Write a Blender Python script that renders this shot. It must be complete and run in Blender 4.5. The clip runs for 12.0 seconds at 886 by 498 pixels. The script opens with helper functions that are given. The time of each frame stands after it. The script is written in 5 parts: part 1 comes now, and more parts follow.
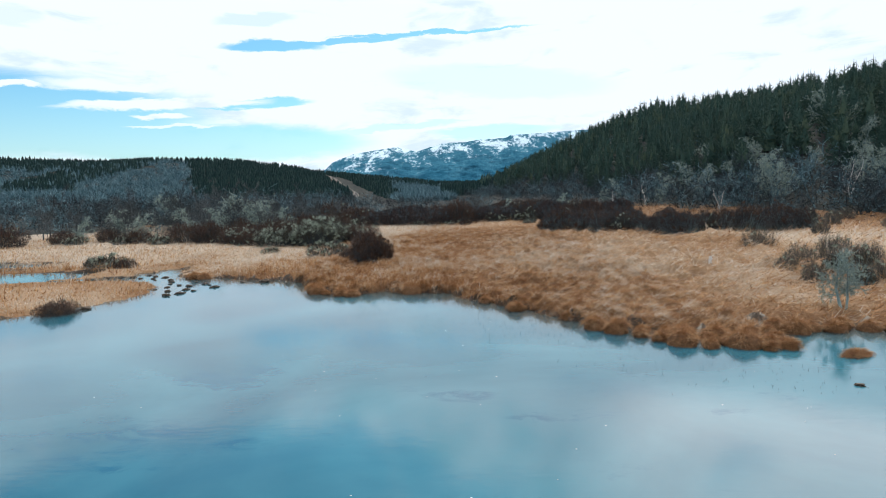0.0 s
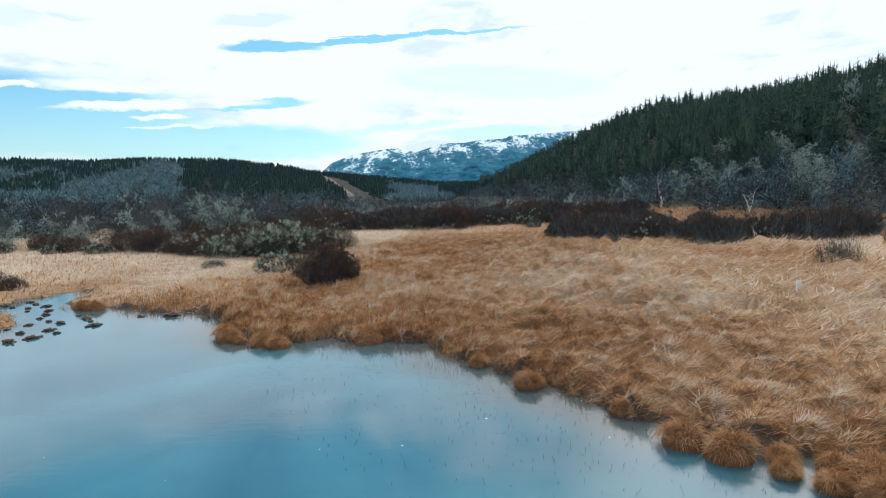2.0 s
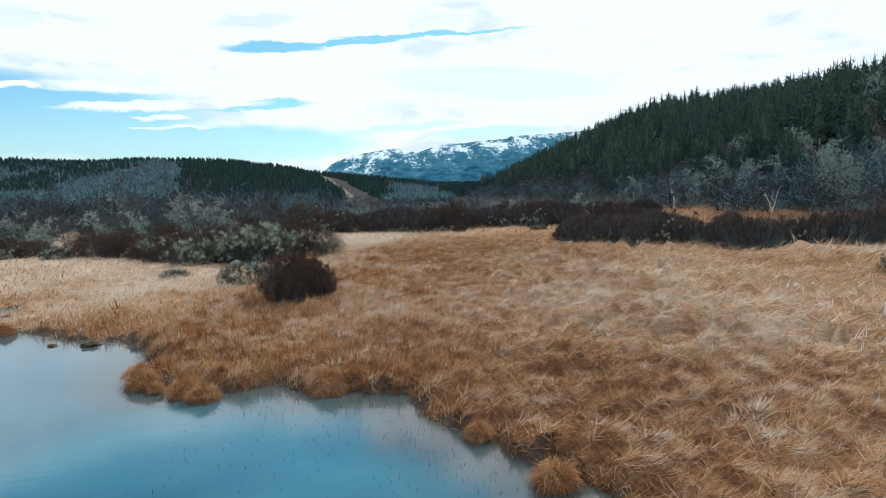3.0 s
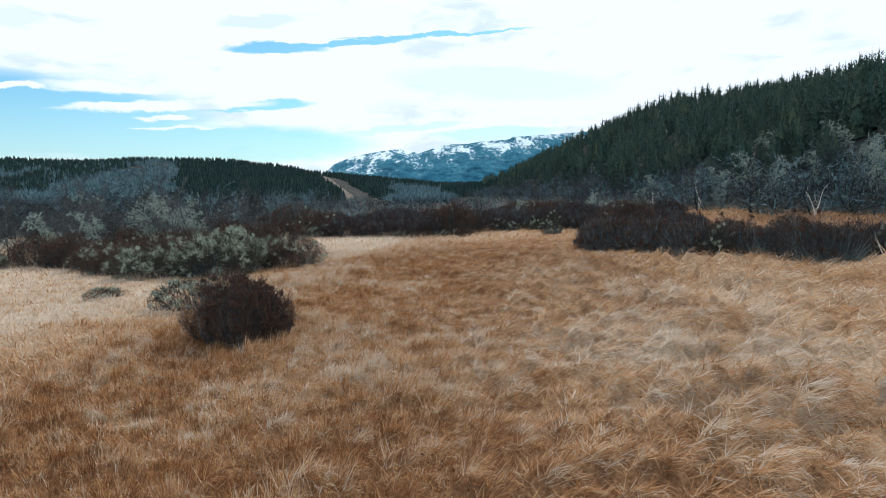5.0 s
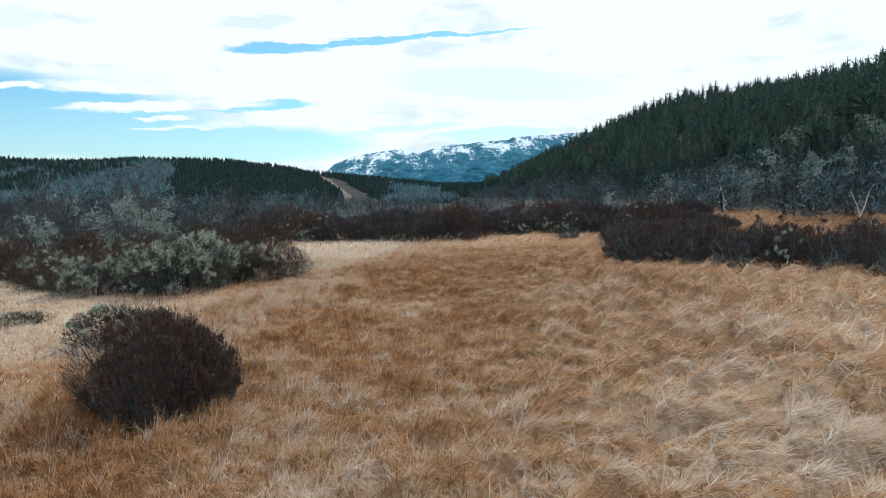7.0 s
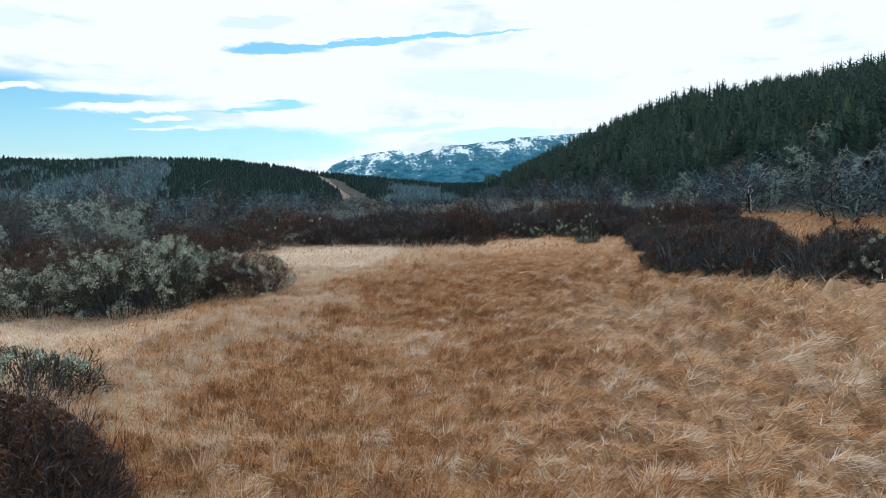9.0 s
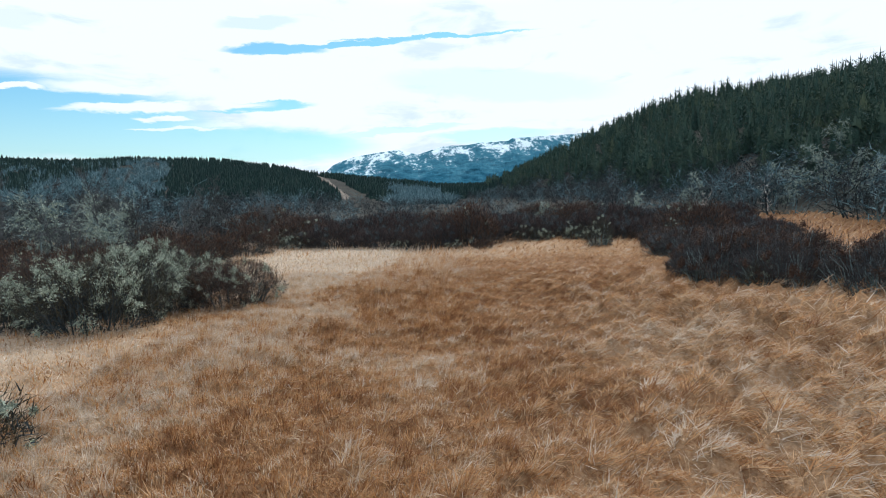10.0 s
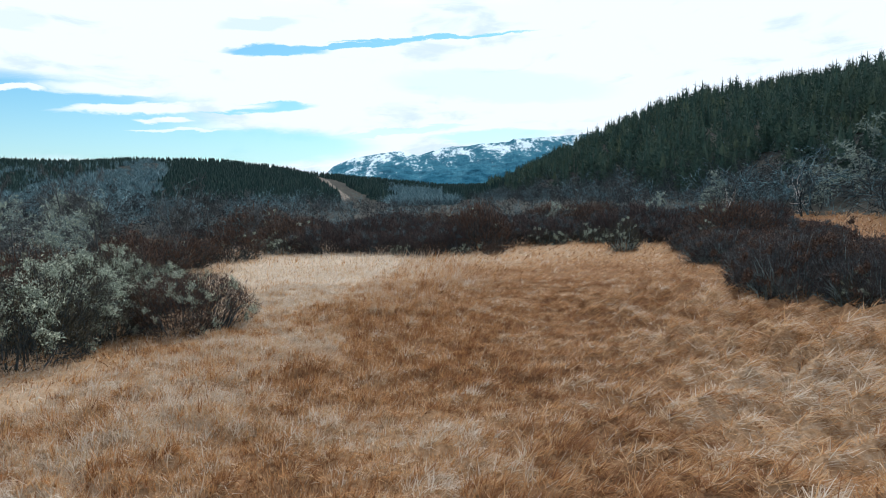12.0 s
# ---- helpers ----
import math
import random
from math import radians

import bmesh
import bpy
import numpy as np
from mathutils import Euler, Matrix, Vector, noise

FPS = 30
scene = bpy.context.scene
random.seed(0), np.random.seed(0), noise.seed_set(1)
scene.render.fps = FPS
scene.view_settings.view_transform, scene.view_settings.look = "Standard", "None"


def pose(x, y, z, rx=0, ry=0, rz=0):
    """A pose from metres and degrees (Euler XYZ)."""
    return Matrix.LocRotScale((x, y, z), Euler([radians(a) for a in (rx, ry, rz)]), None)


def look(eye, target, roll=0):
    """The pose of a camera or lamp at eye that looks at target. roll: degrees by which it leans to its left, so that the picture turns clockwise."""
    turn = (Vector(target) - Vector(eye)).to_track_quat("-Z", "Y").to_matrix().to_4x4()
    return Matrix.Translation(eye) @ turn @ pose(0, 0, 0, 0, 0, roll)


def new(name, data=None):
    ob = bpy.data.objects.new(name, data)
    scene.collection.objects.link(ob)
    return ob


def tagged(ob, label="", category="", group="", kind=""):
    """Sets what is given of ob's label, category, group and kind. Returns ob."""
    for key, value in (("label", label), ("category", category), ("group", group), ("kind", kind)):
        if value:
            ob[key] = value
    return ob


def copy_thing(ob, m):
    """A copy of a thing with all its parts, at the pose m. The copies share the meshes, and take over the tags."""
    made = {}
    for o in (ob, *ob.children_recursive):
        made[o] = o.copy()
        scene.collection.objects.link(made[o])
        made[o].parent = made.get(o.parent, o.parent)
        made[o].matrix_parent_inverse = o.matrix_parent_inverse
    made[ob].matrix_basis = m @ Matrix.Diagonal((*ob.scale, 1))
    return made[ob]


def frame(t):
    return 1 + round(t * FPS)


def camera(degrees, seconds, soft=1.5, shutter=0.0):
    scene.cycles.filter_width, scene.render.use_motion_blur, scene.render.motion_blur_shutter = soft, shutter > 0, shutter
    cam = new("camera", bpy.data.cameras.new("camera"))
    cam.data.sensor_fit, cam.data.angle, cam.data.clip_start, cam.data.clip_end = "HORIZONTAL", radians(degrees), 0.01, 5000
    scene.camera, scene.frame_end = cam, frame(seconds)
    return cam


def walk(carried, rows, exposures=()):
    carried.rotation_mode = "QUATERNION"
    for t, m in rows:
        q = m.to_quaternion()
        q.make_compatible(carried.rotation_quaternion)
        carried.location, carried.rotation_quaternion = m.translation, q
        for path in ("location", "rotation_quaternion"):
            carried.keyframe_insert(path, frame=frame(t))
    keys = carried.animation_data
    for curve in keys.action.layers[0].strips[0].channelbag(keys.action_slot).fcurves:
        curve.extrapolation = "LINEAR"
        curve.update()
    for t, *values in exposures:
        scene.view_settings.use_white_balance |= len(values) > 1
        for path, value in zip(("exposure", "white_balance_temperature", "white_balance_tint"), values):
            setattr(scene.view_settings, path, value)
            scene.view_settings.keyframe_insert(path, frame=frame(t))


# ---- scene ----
cam = camera(71.8, 12.0, soft=1.0)
METRES, EYE, TILT, LEAN, TURN = 39.603, 4.0, 0.0, 0.0, 0.0
ROWS = [
    (0.0, 0.0, 0.0, 0.0, -0.16, -5.52, 1.61),
    (0.5, 0.0047, 0.0553, -0.0006, -0.18, -5.5, 1.61),
    (1.0, 0.0101, 0.1145, -0.0018, -0.2, -5.48, 1.59),
    (1.5, 0.0155, 0.177, -0.0028, -0.22, -5.47, 1.58),
    (2.0, 0.021, 0.2419, -0.0042, -0.23, -5.45, 1.59),
    (2.5, 0.0257, 0.3067, -0.0056, -0.22, -5.43, 1.57),
    (3.0, 0.0294, 0.3683, -0.0075, -0.13, -5.4, 1.58),
    (5.0, 0.0309, 0.5466, -0.0108, 0.06, -5.33, 1.51),
    (5.5, 0.0298, 0.5826, -0.0112, 0.04, -5.32, 1.51),
    (6.0, 0.0276, 0.62, -0.0116, 0.03, -5.31, 1.5),
    (6.5, 0.0248, 0.6558, -0.0121, 0.03, -5.29, 1.48),
    (7.0, 0.0218, 0.6898, -0.0126, 0.02, -5.29, 1.48),
    (9.0, 0.0109, 0.8164, -0.0144, -0.06, -5.23, 1.43),
    (9.5, 0.0077, 0.8488, -0.0147, -0.06, -5.22, 1.42),
    (10.0, 0.0047, 0.8814, -0.0148, -0.05, -5.2, 1.42),
    (10.5, 0.002, 0.9128, -0.0149, -0.05, -5.17, 1.41),
    (11.0, -0.0, 0.9424, -0.0153, -0.06, -5.15, 1.42),
    (11.5, -0.0019, 0.9708, -0.0164, -0.06, -5.13, 1.44),
    (12.0, -0.0034, 0.9972, -0.0179, 0.02, -5.1, 1.43),
]
walk(cam, [(t, pose(0, 0, EYE, TILT, LEAN, TURN) @ pose(METRES * x, METRES * y, METRES * z, 90 + pitch, roll, yaw)) for t, x, y, z, yaw, pitch, roll in ROWS])

# ---------- numbers of the land ----------
WATER = -0.72


def smooth(a, b, v):
    s = np.clip((np.asarray(v, float) - a) / (b - a), 0, 1)
    return s * s * (3 - 2 * s)


def lattice(ix, iy, seed):
    n = (ix.astype(np.int64) * 374761393 + iy.astype(np.int64) * 668265263 + seed * 974711) & 0x7FFFFFFF
    n = ((n ^ (n >> 13)) * 1274126177) & 0x7FFFFFFF
    return ((n ^ (n >> 16)) & 0xFFFF) / 65535.0


def vnoise(x, y, seed=0):
    """Value noise in 0..1."""
    x, y = np.asarray(x, float), np.asarray(y, float)
    ix, iy = np.floor(x), np.floor(y)
    fx, fy = x - ix, y - iy
    fx, fy = fx * fx * (3 - 2 * fx), fy * fy * (3 - 2 * fy)
    a, b = lattice(ix, iy, seed), lattice(ix + 1, iy, seed)
    c, d = lattice(ix, iy + 1, seed), lattice(ix + 1, iy + 1, seed)
    return (a * (1 - fx) + b * fx) * (1 - fy) + (c * (1 - fx) + d * fx) * fy


def fbm(x, y, seed=0, octaves=4):
    total, amp, size = 0.0, 0.5, 1.0
    for k in range(octaves):
        total = total + amp * vnoise(np.asarray(x) * size, np.asarray(y) * size, seed + k * 17)
        amp, size = amp * 0.5, size * 2.03
    return total / (1 - 0.5 ** octaves)


# The pond's outline, and two pools on the boggy bank.
POND = [(-70, 14), (-18, 24.4), (-16.8, 24.7), (-15.6, 26.1), (-15.2, 27.7), (-14.3, 29.2), (-14.5, 31.4), (-16.6, 34.6),
        (-19.3, 35.3), (-21.9, 36.9), (-18.1, 37.7), (-18.2, 40.8), (-17.2, 39.1), (-15.8, 35.2), (-13.5, 34.9), (-10, 33.6),
        (-7.6, 32.1), (-6.7, 29.6), (-5.1, 28.1), (-2.8, 28.2), (0.1, 27.3), (2.1, 24.3), (3.5, 22.6), (4.3, 21.3), (5.9, 19.8),
        (6.6, 18.9), (7.8, 18.4), (8.4, 18.7), (9.4, 18.4), (10.0, 18.9), (10.5, 20.2), (10.9, 19.1), (13.1, 18.5), (22, 15.4), (70, 8), (70, -70), (-70, -70)]
POOL_A = [(-32, 38.6), (-28.3, 38.8), (-26.6, 39.6), (-23.9, 39.2), (-22.6, 37.2), (-24, 35.7), (-32, 36)]
POOL_B = [(-45, 44.5), (-31, 42.9), (-29, 44.2), (-31, 46.2), (-45, 48)]


def outside(x, y, loop):
    """Distance to the outline, positive outside it."""
    x, y = np.asarray(x, float), np.asarray(y, float)
    near, inside = np.full(x.shape, 1e9), np.zeros(x.shape, bool)
    for (ax, ay), (bx, by) in zip(loop, loop[1:] + loop[:1]):
        ex, ey = bx - ax, by - ay
        s = np.clip(((x - ax) * ex + (y - ay) * ey) / (ex * ex + ey * ey), 0, 1)
        near = np.minimum(near, np.hypot(x - ax - s * ex, y - ay - s * ey))
        cross = (ay > y) != (by > y)
        inside ^= cross & (x < ex * (y - ay) / (ey if ey else 1e-9) + ax)
    return np.where(inside, -near, near)


def shore(x, y):
    """Distance from open water, with a ragged edge."""
    x, y = np.asarray(x, float), np.asarray(y, float)
    wob = (vnoise(x * 1.3, y * 1.3, 5) - 0.5) * 0.7 + (vnoise(x * 3.4, y * 3.4, 6) - 0.5) * 0.35
    wob = wob + (vnoise(x * 0.7, y * 1.5, 9) - 0.5) * 3.0 * smooth(-15.5, -18, x) * smooth(33, 35, y)
    return np.minimum(np.minimum(outside(x, y, POND), outside(x, y, POOL_A)), outside(x, y, POOL_B)) + wob


def foot(y):
    """Where the wooded hill on the right begins."""
    return np.interp(y, [0, 40, 75, 97, 150, 230, 350, 600], [95, 70, 47, 38, 33, 25, 20, 20])


def hill_right(x, y):
    d = np.maximum(x - foot(y) + 4, 0)
    rise = 33 * (1 - np.exp(-(d * d / (d + 9)) / 42))
    return rise * np.interp(y, [0, 150, 230], [0.74, 0.83, 1.06]) * (1 - 0.9 * smooth(240, 480, y)) * (0.9 + 0.2 * fbm(x / 40, np.asarray(y) / 40, 31, 3))


def hill_left(x, y):
    far, side = np.hypot(x, y), np.degrees(np.arctan2(x, np.maximum(y, 1)))
    crest = np.interp(side, [-80, -36, -30, -27, -24, -20, -13, -9, -5, 1, 5, 9], [35, 35, 34, 35, 37, 33, 27, 21.5, 15, 7, 2.5, 0])
    return crest * smooth(200, 640, far) ** 1.2 * (0.85 + 0.3 * fbm(x / 90, np.asarray(y) / 90, 41, 3))


TUFT = 0.52


def tufts_at(x, y):
    """The grass tuft nearest to each place: its distance in tufts' widths, its middle, and its own chance."""
    u, v = np.asarray(x, float) / (TUFT * 1.3), np.asarray(y, float) / TUFT
    iu, iv = np.floor(u), np.floor(v)
    best = np.full(u.shape, 9.0)
    cu, cv, own = np.zeros(u.shape), np.zeros(u.shape), np.zeros(u.shape)
    for a in (-1, 0, 1):
        for c in (-1, 0, 1):
            mu, mv = iu + a + 0.1 + 0.8 * lattice(iu + a, iv + c, 301), iv + c + 0.1 + 0.8 * lattice(iu + a, iv + c, 302)
            d = np.hypot(u - mu, v - mv)
            nearer = d < best
            best = np.where(nearer, d, best)
            cu, cv, own = np.where(nearer, mu, cu), np.where(nearer, mv, cv), np.where(nearer, lattice(iu + a, iv + c, 303), own)
    return best, cu * TUFT * 1.3, cv * TUFT, own


def streak(x, y):
    """1 on the broad streak of short rusty sedge along the middle of the meadow, 0 away from it."""
    x, y = np.asarray(x, float), np.asarray(y, float)
    off = (x + 2 - (y - 44) * 0.33 + 2.4 * (vnoise(x / 3, y / 3, 57) - 0.5)) / 3.4
    return np.exp(-np.abs(off) ** 3) * smooth(39, 46, y) * smooth(77, 70, y)


def track(x, y):
    """1 on a narrow animal track through the grass, 0 away from it."""
    u, v = np.asarray(x, float) - 6.4, np.asarray(y, float) - 29.6
    along, off = u * 0.649 + v * 0.760, -u * 0.760 + v * 0.649
    return np.exp(-((off + 0.25 * np.sin(along * 0.9)) / 0.22) ** 2) * smooth(-3, 0, along) * smooth(15, 11, along)


def tall_at(x, y):
    """How high the grass stands."""
    d = shore(x, y)
    x, y = np.asarray(x, float), np.asarray(y, float)
    bog = smooth(-12, -16, x) * smooth(41, 37, y)
    return (0.7 + 0.6 * vnoise(x / 2.5, y / 2.5, 51)) * (1 + 0.2 * smooth(3, 0.8, d)) * (1 - 0.55 * bog) * (1 - 0.45 * smooth(-5, -11, x) * smooth(34, 42, y)) * (1 - 0.3 * smooth(0, -5, x) * smooth(46, 54, y)) * smooth(-0.25, 0.6, d) * (1 - 0.75 * track(x, y)) * (1 - 0.4 * streak(x, y)) * (1 + 0.4 * smooth(2, 6, x) * smooth(24, 30, y) * smooth(64, 56, y))


def land(x, y, rough=True):
    """Height of the ground."""
    x, y = np.asarray(x, float), np.asarray(y, float)
    d = shore(x, y)
    dry = -0.66 + 0.1 * fbm(x / 6, y / 6, 3, 3) + 0.3 * smooth(4, 24, x) * smooth(34, 60, y) + 1.9 * smooth(-26, 6, x - foot(y)) * smooth(40, 90, y)
    dry = dry + 0.5 * smooth(60, 140, y)
    dry = dry - 0.1 * smooth(-8, -16, x) * smooth(52, 36, y)
    z = WATER - 0.9 + (dry - WATER + 0.9) * smooth(-1.5, 0.8, d)
    if rough:
        near, _, _, own = tufts_at(x, y)
        z = z + (0.06 + 0.28 * own) * (1 + 0.5 * smooth(2, 5, x) * smooth(26, 32, y)) * tall_at(x, y) * (1 - np.minimum(near / 0.62, 1) ** 2) * smooth(75, 60, y) * smooth(30, 20, np.abs(x))
    return z + (hill_right(x, y) + hill_left(x, y)) * smooth(-2, 3, d)


# ---------- world, sun ----------
SUN_HIGH, SUN_SIDE = 46.0, 30.0
world = bpy.data.worlds.new("world")
scene.world = world
world.use_nodes = True


def sky_nodes():
    tree = world.node_tree
    tree.nodes.clear()
    add, link = tree.nodes.new, tree.links.new

    def calc(op, a, b=None, clamp=False):
        n = add("ShaderNodeMath")
        n.operation, n.use_clamp = op, clamp
        for slot, v in zip(n.inputs, (a, b)):
            if v is None:
                continue
            if isinstance(v, (int, float)):
                slot.default_value = v
            else:
                link(v, slot)
        return n.outputs[0]

    def ramp(v, a, b, lo=0.0, hi=1.0):
        n = add("ShaderNodeMapRange")
        n.interpolation_type = "SMOOTHSTEP"
        link(v, n.inputs[0])
        for k, q in zip((1, 2, 3, 4), (a, b, lo, hi)):
            n.inputs[k].default_value = q
        return n.outputs[0]

    def clouds(az, el, sx, sy, scale, detail, seed):
        c = add("ShaderNodeCombineXYZ")
        link(calc("MULTIPLY", az, sx), c.inputs[0])
        link(calc("MULTIPLY", el, sy), c.inputs[1])
        c.inputs[2].default_value = seed
        n = add("ShaderNodeTexNoise")
        n.inputs["Scale"].default_value, n.inputs["Detail"].default_value, n.inputs["Roughness"].default_value = scale, detail, 0.55
        n.inputs["Distortion"].default_value = 0.4
        link(c.outputs[0], n.inputs["Vector"])
        return n.outputs["Fac"]

    coord = add("ShaderNodeTexCoord")
    split = add("ShaderNodeSeparateXYZ")
    link(coord.outputs["Generated"], split.inputs[0])
    x, y, z = split.outputs
    az = calc("MULTIPLY", calc("ARCTAN2", x, y), 57.29578)
    el = calc("MULTIPLY", calc("ARCSINE", z), 57.29578)
    puffs = clouds(az, el, 0.10, 0.30, 1.6, 7, 8.4)
    wisps = clouds(az, el, 0.16, 0.75, 1.0, 6, 1.7)
    broad = clouds(az, el, 0.035, 0.09, 1.0, 5, 4.1)
    shreds = clouds(az, el, 0.45, 1.5, 1.0, 6, 3.3)
    ragged = calc("ADD", calc("ADD", el, calc("MULTIPLY", calc("SUBTRACT", wisps, 0.5), 1.0)), calc("MULTIPLY", calc("SUBTRACT", shreds, 0.5), 0.9))

    def oval(a0, e0, ra, re, tilt=0.0):
        """1 inside an oval of sky, 0 outside it."""
        da = calc("SUBTRACT", az, a0)
        de = calc("SUBTRACT", ragged, calc("ADD", calc("MULTIPLY", da, tilt), e0))
        da, de = calc("DIVIDE", da, ra), calc("DIVIDE", de, re)
        return ramp(calc("ADD", calc("MULTIPLY", da, da), calc("MULTIPLY", de, de)), 1.35, 0.55)

    def union(*parts):
        total = parts[0]
        for p in parts[1:]:
            total = calc("MAXIMUM", total, p)
        return total

    # gaps of blue low over the ridge and a thin rift above them; bars of cloud lie across
    blue = union(oval(-38, 6.5, 17.5, 3.5), oval(-20.5, 4.5, 14, 1.75), oval(-17, 7.9, 5.4, 0.42, 0.06),
                 oval(-14.6, 12.8, 4.4, 0.46, 0.02), oval(-9, 13.3, 7, 0.24, 0.07), oval(-0.5, 13.95, 9, 0.15, 0.03),
                 calc("MULTIPLY", oval(-5, 5.7, 7.5, 0.34, 0.085), 0.5), calc("MULTIPLY", oval(5, 5.2, 5.8, 0.65), 0.75),
                 calc("MULTIPLY", oval(-16, 14.9, 3.4, 0.5, 0.08), 0.25), calc("MULTIPLY", oval(-33.8, 13.8, 2, 0.7), 0.15), calc("MULTIPLY", oval(5.5, 9.6, 10, 1.4, -0.08), 0.2))
    bars = union(oval(-23.5, 7.75, 8.2, 0.42, 0.045), oval(-22, 9.45, 11, 0.72, 0.04), oval(-34.5, 8.8, 2.3, 0.26), oval(-24, 6.8, 2.3, 0.27), calc("MULTIPLY", oval(-23.2, 5.95, 3.6, 0.15, 0.04), 0.8))
    open_sky = calc("MULTIPLY", ramp(calc("SUBTRACT", broad, calc("MULTIPLY", oval(-24, 25, 17, 6), 0.2)), 0.44, 0.33), calc("MULTIPLY", ramp(el, 17, 22), 0.85))
    cover = calc("SUBTRACT", 1.0, calc("MAXIMUM", calc("MULTIPLY", calc("MULTIPLY", blue, ramp(el, 1, 10, 0.7, 1.0)), calc("SUBTRACT", 1.0, bars)), open_sky), True)
    sky = add("ShaderNodeTexSky")
    sky.sky_type, sky.sun_disc = "NISHITA", False
    sky.sun_elevation, sky.sun_rotation = radians(SUN_HIGH), radians(SUN_SIDE)
    sky.air_density, sky.dust_density, sky.ozone_density = 1.2, 0.6, 3.0
    tone = add("ShaderNodeMix")
    tone.data_type, tone.blend_type = "RGBA", "MULTIPLY"
    tone.inputs["Factor"].default_value = 1.0
    link(sky.outputs[0], tone.inputs["A"])
    tone.inputs["B"].default_value = (0.078, 0.130, 0.150, 1)
    shade = add("ShaderNodeMix")
    shade.data_type = "RGBA"
    link(ramp(calc("ADD", puffs, calc("MULTIPLY", calc("SUBTRACT", broad, 0.5), 0.6)), 0.30, 0.47), shade.inputs["Factor"])
    shade.inputs["A"].default_value = (0.74, 0.90, 1.02, 1)
    shade.inputs["B"].default_value = (0.95, 1.06, 1.18, 1)
    bright = add("ShaderNodeMix")
    bright.data_type = "RGBA"
    link(calc("MULTIPLY", ramp(el, 16, 21), ramp(puffs, 0.40, 0.58)), bright.inputs["Factor"])
    link(shade.outputs["Result"], bright.inputs["A"])
    bright.inputs["B"].default_value = (1.47, 1.40, 1.46, 1)
    glare = add("ShaderNodeMix")
    glare.data_type = "RGBA"
    link(calc("MULTIPLY", ramp(el, 16.5, 20), oval(38, 25, 24, 14)), glare.inputs["Factor"])
    link(bright.outputs["Result"], glare.inputs["A"])
    glare.inputs["B"].default_value = (2.6, 2.5, 2.5, 1)
    mix = add("ShaderNodeMix")
    mix.data_type = "RGBA"
    link(cover, mix.inputs["Factor"])
    link(tone.outputs["Result"], mix.inputs["A"])
    link(glare.outputs["Result"], mix.inputs["B"])
    back = add("ShaderNodeBackground")
    link(mix.outputs["Result"], back.inputs["Color"])
    back.inputs["Strength"].default_value = 1.0
    out = add("ShaderNodeOutputWorld")
    link(back.outputs[0], out.inputs["Surface"])


sky_nodes()
sun = new("sun", bpy.data.lights.new("sun", "SUN"))
sun.data.energy, sun.data.angle, sun.data.color = 3.0, radians(9), (1.0, 0.91, 0.78)
sun.matrix_world = look((0, 0, 0), (-math.sin(radians(SUN_SIDE)), -math.cos(radians(SUN_SIDE)), -math.tan(radians(SUN_HIGH))))
sun.location = (60, 30, 80)

# ---------- materials ----------


